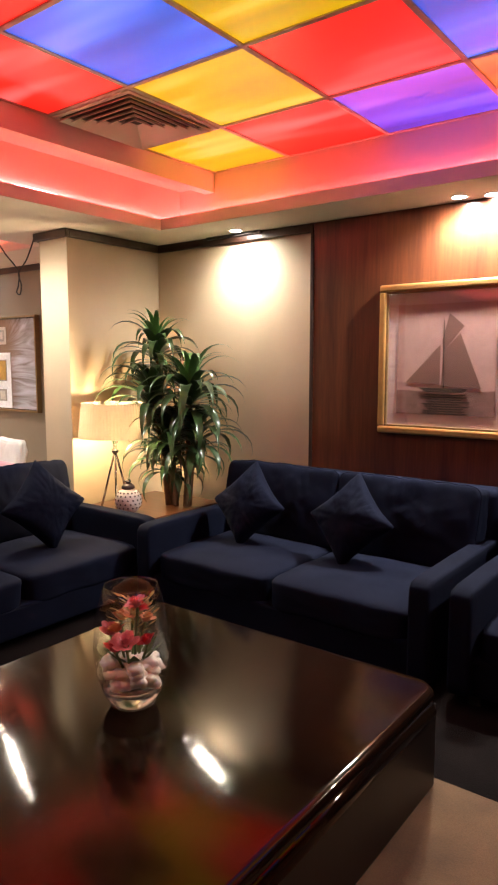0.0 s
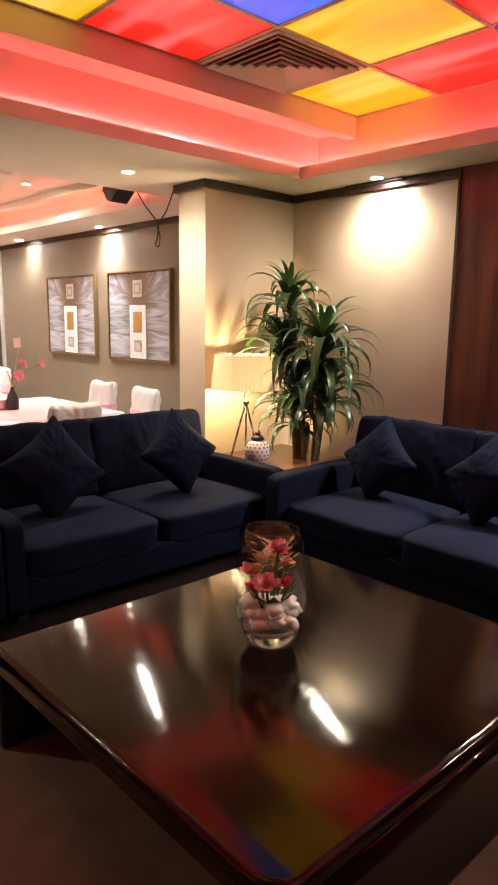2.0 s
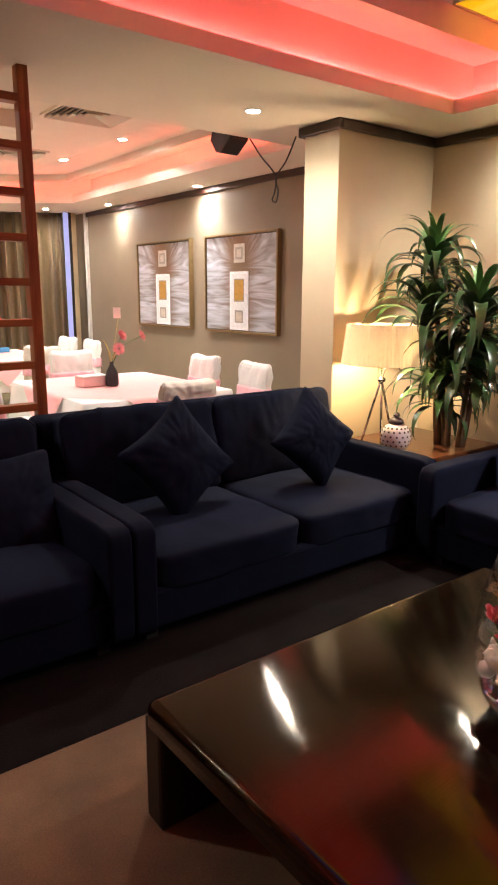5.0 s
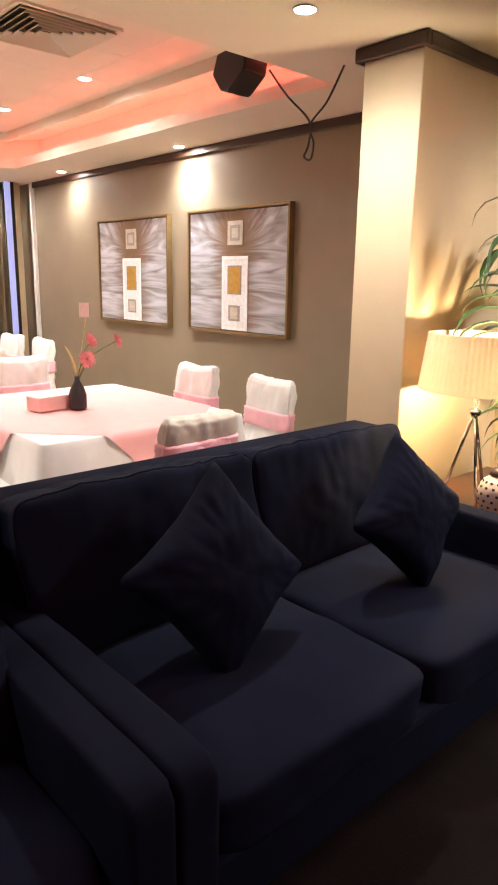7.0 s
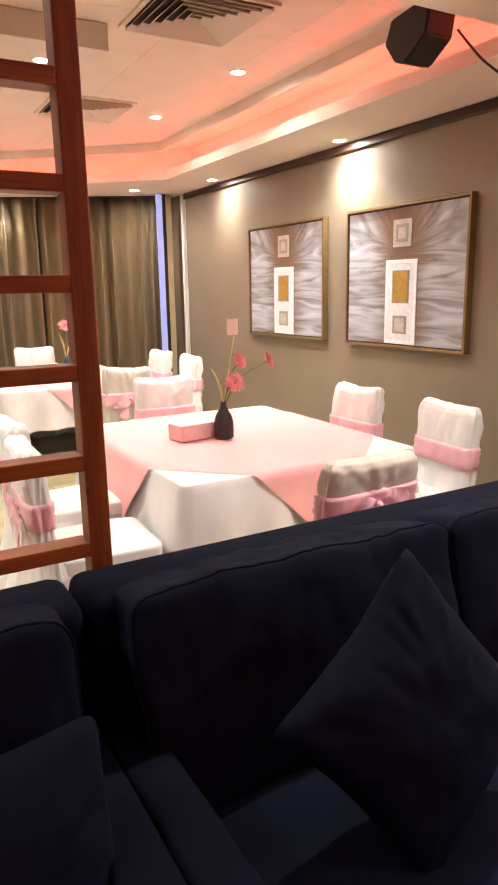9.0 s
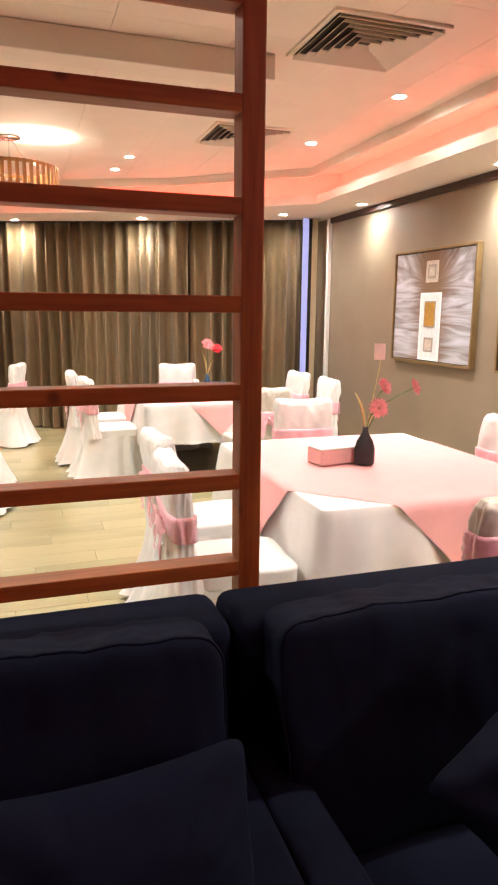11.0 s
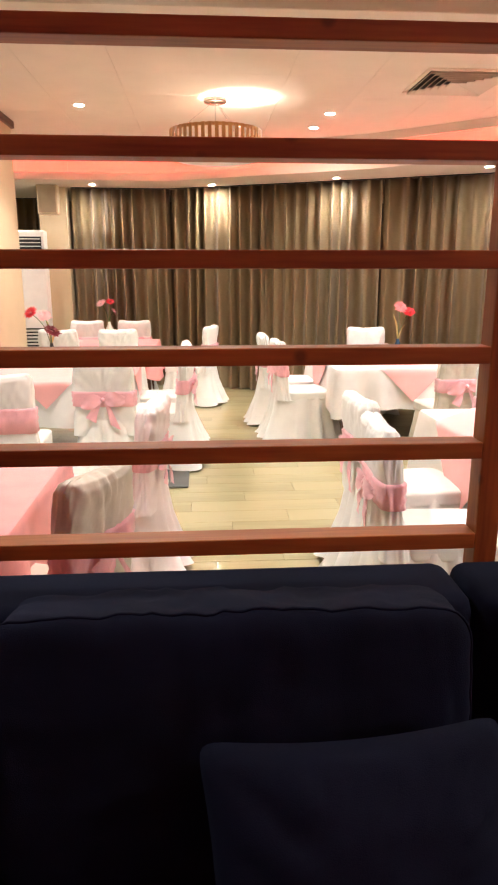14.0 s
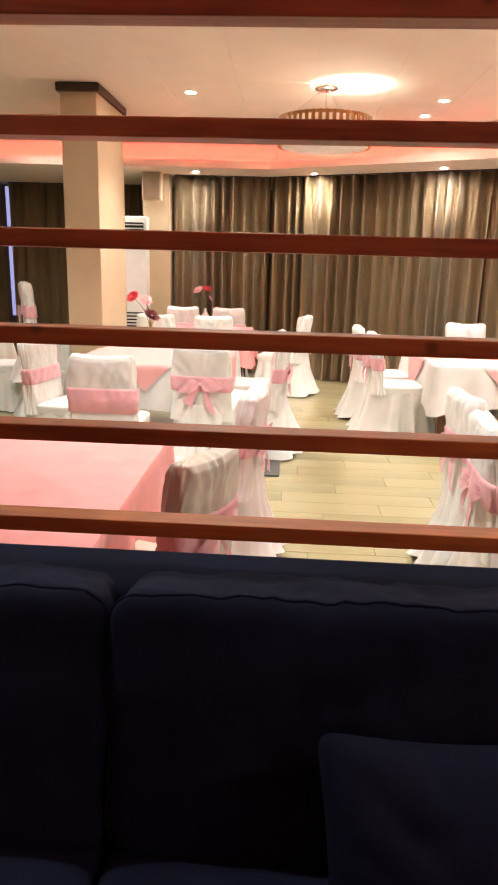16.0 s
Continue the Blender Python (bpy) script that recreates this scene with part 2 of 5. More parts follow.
M_OVERLAY = mat("pale_coral_cloth", (0.88, 0.44, 0.42), 0.55, 0, 0.06, 8, 180, 0.08)
M_CURTAIN = mat("taupe_curtain", (0.36, 0.25, 0.125), 0.75, 0, 0.08, 4, 200, 0.06, sheen=0.3)
M_GOLD = mat("gold_frame", (0.62, 0.38, 0.13), 0.35, 0.85, 0.15, 14, 120, 0.15)
M_GOLDP = mat("antique_gold_frame", (0.26, 0.165, 0.07), 0.42, 0.5, 0.15, 14, 120, 0.15)
M_BLACK = mat("black_plastic", (0.014, 0.012, 0.011), 0.5, 0, 0.2, 20, 300, 0.2)
M_CHROME = mat("chrome", (0.75, 0.73, 0.70), 0.12, 1, 0.05, 20, 100, 0.0)
M_STEEL = mat("white_metal", (0.70, 0.66, 0.58), 0.45, 0, 0.05, 10, 100, 0.02)
M_VENT = mat("vent_dark", (0.03, 0.018, 0.014), 0.6)
M_WHITEP = mat("white_paint", (0.78, 0.75, 0.70), 0.5, 0, 0.04)
M_LEAF = mat("dracaena_leaf", (0.030, 0.066, 0.020), 0.28, 0, 0.45, 9, 60, 0.1, obj_random=0.35, spec=0.6)
M_LEAFTOP = mat("young_dracaena_leaf", (0.075, 0.165, 0.045), 0.3, 0, 0.35, 9, 60, 0.1, obj_random=0.3)
M_CANE = mat("dracaena_cane", (0.22, 0.14, 0.075), 0.85, 0, 0.35, 12, 60, 0.6)
M_SOIL = mat("potting_soil", (0.03, 0.02, 0.014), 0.95, 0, 0.4, 30, 90, 0.8)
M_SHADE = mat("pleated_shade_fabric", (0.52, 0.45, 0.36), 0.8, 0, 0.04, 30, 200, 0.1)
M_CERAMIC = mat("white_ceramic", (0.72, 0.66, 0.60), 0.3, 0, 0.06, 20, 60, 0.1)
M_HOLE = mat("dark_glaze_and_hole_shade", (0.05, 0.03, 0.03), 0.5)
M_PETALR = mat("red_petal", (0.68, 0.03, 0.045), 0.55, 0, 0.3, 30, 120, 0.2)
M_PETALP = mat("pink_petal", (0.88, 0.26, 0.27), 0.55, 0, 0.3, 30, 120, 0.2)
M_PETALL = mat("pale_pink_petal", (0.90, 0.46, 0.46), 0.55, 0, 0.2, 30, 120, 0.2)
M_PETALD = mat("dark_red_petal", (0.16, 0.012, 0.016), 0.6, 0, 0.3, 30, 120, 0.2)
M_PETALY = mat("peach_petal", (0.78, 0.40, 0.18), 0.55, 0, 0.3, 30, 120, 0.2)
M_STEM = mat("green_stem", (0.12, 0.17, 0.05), 0.6, 0, 0.3, 30)
M_DRYLEAF = mat("dry_leaf", (0.55, 0.42, 0.16), 0.6, 0, 0.25, 30)
M_STONE = mat("white_pebble", (0.94, 0.88, 0.70), 0.6, 0, 0.12, 14, 60, 0.3)
M_GLASS = solid_glass("vase_glass")
M_PANE = clear_glass("picture_glass", 0.10)
M_THIN = clear_glass("thin_vase_glass", 0.1)
lw = M_THIN.node_tree.nodes.new("ShaderNodeLayerWeight")
lw.inputs[0].default_value = 0.12
mlw = M_THIN.node_tree.nodes.new("ShaderNodeMath")
mlw.operation = "MULTIPLY_ADD"
mlw.inputs[1].default_value, mlw.inputs[2].default_value = 0.60, 0.045
M_THIN.node_tree.links.new(lw.outputs["Facing"], mlw.inputs[0])
M_THIN.node_tree.links.new(mlw.outputs[0], [x for x in M_THIN.node_tree.nodes if x.bl_idname == "ShaderNodeMixShader"][0].inputs[0])
M_VASE = mat("dark_vase_glaze", (0.020, 0.012, 0.012), 0.5, 0, 0.2, 12)
M_VASEW = mat("white_vase_glaze", (0.75, 0.70, 0.62), 0.3)
M_VASEB = mat("blue_vase_glaze", (0.02, 0.05, 0.09), 0.3)
M_BLUE = mat("blue_paper", (0.06, 0.32, 0.60), 0.6)
M_PAPER = mat("pink_card", (0.86, 0.62, 0.54), 0.6)
M_BOXP = mat("pink_foil_box", (0.74, 0.44, 0.41), 0.3, 0.15)
M_ARTA = canvas_paint("silver_canvas", (0.56, 0.58, 0.64), (0.20, 0.165, 0.145), (0.20, 0.105, 0.042))
M_ARTW = mat("white_impasto", (0.76, 0.76, 0.76), 0.6, 0, 0.15, 25, 90, 0.5)
M_ARTE = mat("white_brush_border", (0.84, 0.84, 0.84), 0.6, 0, 0.10, 25, 70, 0.5)
M_ARTB = mat("beige_impasto", (0.52, 0.45, 0.37), 0.6, 0, 0.18, 25, 90, 0.5)
M_ARTG = mat("gold_leaf", (0.50, 0.29, 0.06), 0.4, 0.3, 0.2, 25, 90, 0.3)
M_ARTK = mat("grey_impasto", (0.32, 0.28, 0.24), 0.6, 0, 0.2, 25, 90, 0.4)
M_MATB = mat("pale_mat_board", (0.62, 0.46, 0.42), 0.8, 0, 0.03)
M_PRINT = mat("sepia_print", (0.50, 0.31, 0.26), 0.6, 0, 0.18, 3, 40, 0.0)
M_SAIL = mat("sepia_sail", (0.19, 0.09, 0.07), 0.6, 0, 0.2, 6, 40, 0.0)
M_HULL = mat("sepia_hull", (0.035, 0.016, 0.012), 0.6, 0, 0.3, 20, 40, 0.0)
M_LED = glow("red_led", (1.0, 0.12, 0.13), 62.0)
M_LEDD = glow("pink_led", (1.0, 0.12, 0.10), 34.0)
M_BULB = glow("lamp_glow", (1.0, 0.97, 0.90), 620.0)
M_DAY = glow("daylight", (0.52, 0.53, 1.0), 0.75)
P_RED = glow("red_light_panel", (1.0, 0.016, 0.008), 1.15, 0.25)
P_YEL = glow("yellow_light_panel", (0.92, 0.53, 0.0), 0.86, 0.28)
P_BLU = glow("blue_light_panel", (0.022, 0.15, 1.0), 0.95, 0.35)
P_PUR = glow("violet_light_panel", (0.11, 0.07, 1.0), 0.80, 0.4)
P_ORA = glow("orange_light_panel", (0.95, 0.22, 0.02), 0.8, 0.3)


# ---- mesh helpers ----
def mesh_ob(name, bm, material, smooth=False):
    me = bpy.data.meshes.new(name)
    bm.normal_update()
    bm.to_mesh(me)
    bm.free()
    for m in (material if isinstance(material, (list, tuple)) else [material]):
        me.materials.append(m)
    if smooth:
        for p in me.polygons:
            p.use_smooth = True
    return new(name, me)


def part(name, bm, material, parent, label="", smooth=False):
    ob = mesh_ob(name, bm, material, smooth)
    ob.parent = parent
    if label:
        ob["label"] = label
    return ob


def twin(name, src, parent, m=None):
    """Another part on the mesh of src."""
    ob = new(name, src.data)
    ob.parent = parent
    if m is not None:
        ob.matrix_basis = m
    return ob


def thing(name, m, label, category, group="", kind=""):
    e = new(name)
    e.empty_display_size = 0.1
    e.matrix_basis = m
    return tagged(e, label, category, group, kind)


def solo(name, bm, material, label, category, kind="", smooth=False, group=""):
    return tagged(mesh_ob(name, bm, material, smooth), label, category, group, kind)


def box(x0, x1, y0, y1, z0, z1, r=0.0, seg=2, bm=None):
    bm = bm or bmesh.new()
    res = bmesh.ops.create_cube(bm, size=1.0)
    vs = res["verts"]
    bmesh.ops.scale(bm, vec=(x1 - x0, y1 - y0, z1 - z0), verts=vs)
    bmesh.ops.translate(bm, vec=((x0 + x1) / 2, (y0 + y1) / 2, (z0 + z1) / 2), verts=vs)
    if r:
        es = list({e for v in vs for e in v.link_edges})
        bmesh.ops.bevel(bm, geom=es, offset=r, segments=seg, affect="EDGES", profile=0.5)
    return bm


def prism(pts, z0, z1, bm=None):
    """A slab over an outline."""
    bm = bm or bmesh.new()
    a = [bm.verts.new((x, y, z0)) for x, y in pts]
    b = [bm.verts.new((x, y, z1)) for x, y in pts]
    n = len(pts)
    bm.faces.new(a)
    bm.faces.new(b)
    for i in range(n):
        bm.faces.new((a[i], a[(i + 1) % n], b[(i + 1) % n], b[i]))
    bmesh.ops.recalc_face_normals(bm, faces=bm.faces[:])
    return bm


def tube(pts, rad, sides=8, bm=None, taper=None):
    """A round rod along points."""
    bm = bm or bmesh.new()
    rings = []
    pts = [Vector(p) for p in pts]
    for i, p in enumerate(pts):
        d = (pts[min(i + 1, len(pts) - 1)] - pts[max(i - 1, 0)]).normalized()
        u = d.orthogonal().normalized() if i == 0 else (u - d * u.dot(d)).normalized()
        w = d.cross(u)
        r = rad if taper is None else rad + (taper - rad) * i / (len(pts) - 1)
        rings.append([bm.verts.new(p + r * (math.cos(2 * math.pi * k / sides) * u + math.sin(2 * math.pi * k / sides) * w)) for k in range(sides)])
    for a, b in zip(rings, rings[1:]):
        for k in range(sides):
            bm.faces.new((a[k], a[(k + 1) % sides], b[(k + 1) % sides], b[k]))
    bm.faces.new(rings[0][::-1])
    bm.faces.new(rings[-1])
    return bm


def lathe(profile, sides=32, bm=None, cap=True):
    bm = bm or bmesh.new()
    rings = [[bm.verts.new((r * math.cos(2 * math.pi * k / sides), r * math.sin(2 * math.pi * k / sides), z)) for k in range(sides)] for r, z in profile]
    for a, b in zip(rings, rings[1:]):
        for k in range(sides):
            bm.faces.new((a[k], a[(k + 1) % sides], b[(k + 1) % sides], b[k]))
    if cap:
        bm.faces.new(rings[0][::-1])
        bm.faces.new(rings[-1])
    return bm


def stuffing(q, y, wrinkle, seed, pleat):
    """How far the cover of a stuffed block stands out at a point; y runs from -1 to 1, pleats gather towards 1."""
    d = noise.noise(q * 6 + Vector((seed, seed * 2, 0))) * wrinkle + noise.noise(q * 19 + Vector((seed, 0, 5))) * wrinkle * 0.4 + noise.noise(Vector((q.x * 34 + seed, q.y * 9, q.z * 9))) * wrinkle * 0.22
    if pleat:
        up = min(1.0, max(0.0, (y + 0.2) / 0.9))
        fold = 1 - 2.4 * abs(noise.noise(Vector((q.x * 15 + q.y * 2.5 + seed, q.y * 2.2, q.z * 4))))
        d += pleat * up * (fold + 0.5 * noise.noise(Vector((q.x * 34 + seed, q.y * 6, q.z * 7))))
    return d


def puffy(sx, sy, sz, n=7.0, bulge=0.12, cuts=7, wrinkle=0.006, seed=0.0, pleat=0.0):
    """A stuffed block: rounded corners, faces that swell in z, and soft dents."""
    bm = bmesh.new()
    bmesh.ops.create_cube(bm, size=2.0)
    bmesh.ops.subdivide_edges(bm, edges=bm.edges[:], cuts=cuts, use_grid_fill=True)
    for v in bm.verts:
        p = v.co
        p = p / (abs(p.x) ** n + abs(p.y) ** n + abs(p.z) ** n) ** (1 / n)
        q = Vector((p.x * sx / 2, p.y * sy / 2, p.z * sz / 2 * (1 + bulge * (1 - p.x ** 2) * (1 - p.y ** 2))))
        v.co = q + q.normalized() * stuffing(q, p.y, wrinkle, seed, pleat)
    return bm


def throw_pillow(size=0.46, thick=0.17, seed=0.0, res=36, pinch=0.10):
    """A square pillow with peaked corners, lying in xy."""
    bm = bmesh.new()
    grids = []
    for side in (1, -1):
        g = []
        for i in range(res + 1):
            row = []
            for j in range(res + 1):
                u, v = 2 * i / res - 1, 2 * j / res - 1
                e = max(0.0, (1 - u * u) * (1 - v * v))
                if pinch < 0.08:
                    m_ = max(abs(u), abs(v), 1e-6) / (abs(u) ** 7 + abs(v) ** 7 + 1e-12) ** (1 / 7)
                    u, v = u * m_, v * m_ * (1 - 0.05 * (v > 0) * (1 - u * u))
                else:
                    m_ = max(abs(u), abs(v), 1e-6) / (abs(u) ** 16 + abs(v) ** 16 + 1e-12) ** (1 / 16)
                    u, v = u * m_, v * m_
                z = side * thick / 2 * e ** (0.42 if pinch > 0.08 else 0.30)
                x, y = u * (1 - pinch * (1 - v * v)) * size / 2, v * (1 - pinch * (1 - u * u)) * size / 2
                w = noise.noise(Vector((x * 9 + seed, y * 9, side * 3.0))) * 0.012 * min(1, e * 4) + noise.noise(Vector((x * 26 + seed, y * 26, side * 3.0))) * 0.004 * min(1, e * 5) + (1 - 2.4 * abs(noise.noise(Vector((math.atan2(y, x) * 5 + seed, math.hypot(x, y) * 5, side * 2.0))))) * 0.006 * min(1, e * 6) * min(1, math.hypot(x, y) / size * 2.4)
                row.append(bm.verts.new((x, y, z + side * w)))
            g.append(row)
        grids.append(g)
        for i in range(res):
            for j in range(res):
                f = (g[i][j], g[i + 1][j], g[i + 1][j + 1], g[i][j + 1])
                bm.faces.new(f if side > 0 else f[::-1])
    bmesh.ops.remove_doubles(bm, verts=bm.verts[:], dist=0.0005)
    return bm


# ---- structure ----
X_E, X_W, Y_S = 3.2, -14.6, -6.2
solo("wall_north", box(-4.9, X_E, YW, YW + 0.15, 0, 3.4), M_CREAM, "cream papered lounge wall", "wall", "structure")
solo("wall_north_dining", box(X_W, -4.9, YW, YW + 0.15, 0, 3.4), M_TAUPE, "taupe papered dining wall", "wall", "structure")
solo("wall_east", box(X_E, X_E + 0.15, Y_S, YW, 0, 3.4), M_CREAM, "cream papered wall", "wall", "structure")
solo("wall_south", box(X_W, X_E, Y_S - 0.15, Y_S, 0, 3.4), M_CREAM, "cream papered wall", "wall", "structure")
solo("wall_west", box(X_W - 0.15, X_W, Y_S, YW, 0, 3.4), M_TAUPE, "taupe wall behind the curtains", "wall", "structure")
solo("wall_stub", box(-4.90, -4.556, 3.633, YW, 0, SOFFIT, 0.004, 1), M_CREAM, "cream papered stub wall between lounge and dining room", "wall", "structure")
solo("floor_lounge", box(-4.86, X_E, Y_S, YW, -0.08, 0.0), M_DARKFLOOR, "nearly black carpet floor", "floor", "structure")
solo("floor_dining", box(X_W, -4.86, Y_S, YW, -0.08, -0.006), M_GROUT, "grouted base of the pale plank floor", "floor", "structure")
solo("ceiling_slab", box(X_W, X_E, Y_S, YW, 3.4, 3.5), M_PLASTER, "concrete ceiling slab", "ceiling", "structure")

# lowered soffit round both trays
LIP = [(-5.40, 3.99), (-9.84, 4.01), (-10.95, 2.75), (-12.10, 0.5), (-12.05, -0.75), (-12.05, Y_S + 0.6), (-5.40, Y_S + 0.6)]
bm = bmesh.new()
H = 0.085
box(-4.035, X_E, 4.127, YW, SOFFIT, SOFFIT + H, bm=bm)
box(-5.40, -4.035, Y_S, YW, SOFFIT, SOFFIT + H, bm=bm)
box(2.0, X_E, Y_S, 4.127, SOFFIT, SOFFIT + H, bm=bm)
box(-4.035, 2.0, Y_S, -3.5, SOFFIT, SOFFIT + H, bm=bm)
prism([(-5.40, 3.99), (-5.40, YW), (X_W, YW), (X_W, Y_S), (-12.05, Y_S), (-12.05, -0.75), (-12.10, 0.5), (-10.95, 2.75), (-9.84, 4.01)], SOFFIT, SOFFIT + H, bm)
box(-12.05, -5.40, Y_S, Y_S + 0.6, SOFFIT, SOFFIT + H, bm=bm)
solo("ceiling_soffit", bm, M_PLASTER, "cream plaster soffit with lit coves", "ceiling", "structure")

# cove walls
bm = bmesh.new()
box(-3.77, X_E, 4.46, 4.52, SOFFIT + H, 3.16, bm=bm)
box(-3.86, -3.77, -3.8, 4.52, 2.962, 3.16, bm=bm)
box(-4.14, -3.86, -3.8, 4.52, 3.02, 3.07, bm=bm)
box(-4.18, -4.14, -3.8, 4.56, SOFFIT + H, 3.07, bm=bm)
box(-4.14, -3.77, 4.46, 4.50, SOFFIT + H, 3.07, bm=bm)
box(2.35, 2.4, -3.8, 4.46, SOFFIT + H, 3.16, bm=bm)
box(-3.77, 2.35, -3.86, -3.8, SOFFIT + H, 3.16, bm=bm)
solo("ceiling_cove_lounge", bm, M_PLASTER, "plaster cove round the lounge light ceiling", "ceiling", "structure")

OUT = [(-5.05, 4.36), (-9.98, 4.38), (-11.28, 2.95), (-12.48, 0.6), (-12.44, -0.75), (-12.44, Y_S + 0.25), (-5.05, Y_S + 0.25)]
bm = bmesh.new()
for i in range(len(OUT)):
    (ax, ay), (bx, by) = OUT[i], OUT[(i + 1) % len(OUT)]
    d = Vector((bx - ax, by - ay, 0)).normalized()
    nrm = Vector((d.y, -d.x, 0)) * -0.04
    prism([(ax, ay), (bx, by), (bx + nrm.x, by + nrm.y), (ax + nrm.x, ay + nrm.y)], SOFFIT + H, 3.05, bm)
# inner fascia that hides the cove's ceiling
INN = [(-5.55, 3.90), (-9.80, 3.92), (-10.85, 2.70), (-11.98, 0.46), (-11.94, -0.75), (-11.94, Y_S + 0.7), (-5.55, Y_S + 0.7)]
for i in range(len(INN)):
    (ax, ay), (bx, by) = INN[i], INN[(i + 1) % len(INN)]
    d = Vector((bx - ax, by - ay, 0)).normalized()
    nrm = Vector((d.y, -d.x, 0)) * 0.03
    prism([(ax, ay), (bx, by), (bx + nrm.x, by + nrm.y), (ax + nrm.x, ay + nrm.y)], DTRAY - 0.085, DTRAY - 0.001, bm)
solo("ceiling_cove_dining", bm, M_PLASTER, "plaster cove round the dining ceiling", "ceiling", "structure")

bm = bmesh.new()
nx, ny = 12, 17
for i in range(nx):
    for j in range(ny):
        x0, y0 = -12.6 + 0.64 * i, -6.1 + 0.64 * j
        box(x0 + 0.001, x0 + 0.639, y0 + 0.001, y0 + 0.639, DTRAY, DTRAY + 0.02, bm=bm)
box(-12.6, -4.9, -6.1, 4.6, DTRAY + 0.01, DTRAY + 0.05, bm=bm)
solo("ceiling_tiles_dining", bm, M_TILE_W, "white lay-in ceiling tiles", "ceiling", "structure")
solo("ceiling_beam", box(-7.25, -7.06, Y_S, 2.5, 2.852, DTRAY - 0.003, 0.004, 1), M_PLASTER, "shallow dropped plaster beam", "beam", "structure")

# cornices
bm = bmesh.new()
box(-4.553, -2.95, YW - 0.035, YW - 0.003, 2.59, SOFFIT - 0.002, 0.006, 1, bm)
box(-4.553, -4.52, 3.633, YW - 0.037, 2.59, SOFFIT - 0.002, 0.006, 1, bm)
box(-4.935, -4.52, 3.598, 3.630, 2.59, SOFFIT - 0.002, 0.006, 1, bm)
box(-4.935, -4.903, 3.632, YW - 0.037, 2.59, SOFFIT - 0.002, 0.006, 1, bm)
box(-10.75, -4.905, YW - 0.035, YW - 0.003, 2.59, SOFFIT - 0.002, 0.006, 1, bm)
solo("trim", bm, M_CORNICE, "dark stained wooden cornice under the soffit", "cornice", "structure")
bm = box(-3.95, -3.40, 4.56, 4.61, 2.632, 2.654, 0.004, 1)
solo("curtain_rail", bm, M_BLACK, "thin dark rail under the soffit", "rail")

# mahogany wall
panel_wall = thing("mahogany_wall_panelling", pose(0, 0, 0), "glossy reddish mahogany wall panelling", "panelling", kind="structure")
for i in range(3):
    part("panel", box(-2.93 + 2.0 * i, -2.93 + 2.0 * i + 1.997, YW - 0.03, YW - 0.002, 0.0, SOFFIT - 0.002, 0.003, 1), M_MAHOG, panel_wall)
part("edge_strip", box(-2.955, -2.932, YW - 0.04, YW - 0.002, 0.0, SOFFIT - 0.002, 0.003, 1), M_CORNICE, panel_wall)

# light ceiling of the lounge
light_ceiling = thing("light_ceiling", pose(0, 0, 0), "grid ceiling of glowing coloured panels", "light ceiling", kind="structure")
GX = [-3.766] + [-3.066 + 0.78 * i for i in range(8)]
GY = [4.458] + [3.692 - 0.78 * j for j in range(11)]
COL = {"r": P_RED, "y": P_YEL, "b": P_BLU, "p": P_PUR, "o": P_ORA, "g": M_TILE_W}
# rows 5 to 9 are unseen, mostly unlit to darken the sofas
ROWS_COLOUR = ["yrporyb", "vyrbyrg", "rbygrby", "yrgrbyr", "bryggrb", "grggrgy", "ggbgggr", "gyggygg", "rgggrgg", "ggbggyg"]
bm = bmesh.new()
for x in GX:
    box(x - 0.014, x + 0.014, -3.8, 4.458, TRAY - 0.004, TRAY + 0.02, bm=bm)
for y in GY:
    box(-3.77, 2.38, y - 0.014, y + 0.014, TRAY - 0.0045, TRAY + 0.019, bm=bm)
solo("ceiling_grid", bm, mat("ceiling_grid_metal", (0.62, 0.48, 0.38), 0.5, 0.1), "painted metal grid between the light panels", "ceiling", "structure")
for j, row in enumerate(ROWS_COLOUR):
    for i, c in enumerate(row):
        if i + 1 >= len(GX) or j + 1 >= len(GY) or c == "v":
            continue
        part("light_panel", box(GX[i] + 0.012, GX[i + 1] - 0.012, GY[j + 1] + 0.012, GY[j] - 0.012, TRAY + 0.003, TRAY + 0.012), COL[c], light_ceiling)
solo("ceiling_over_panels", box(-3.77, 2.38, -3.8, 4.458, TRAY + 0.03, TRAY + 0.05), M_PLASTER, "plaster over the light panels", "ceiling", "structure")


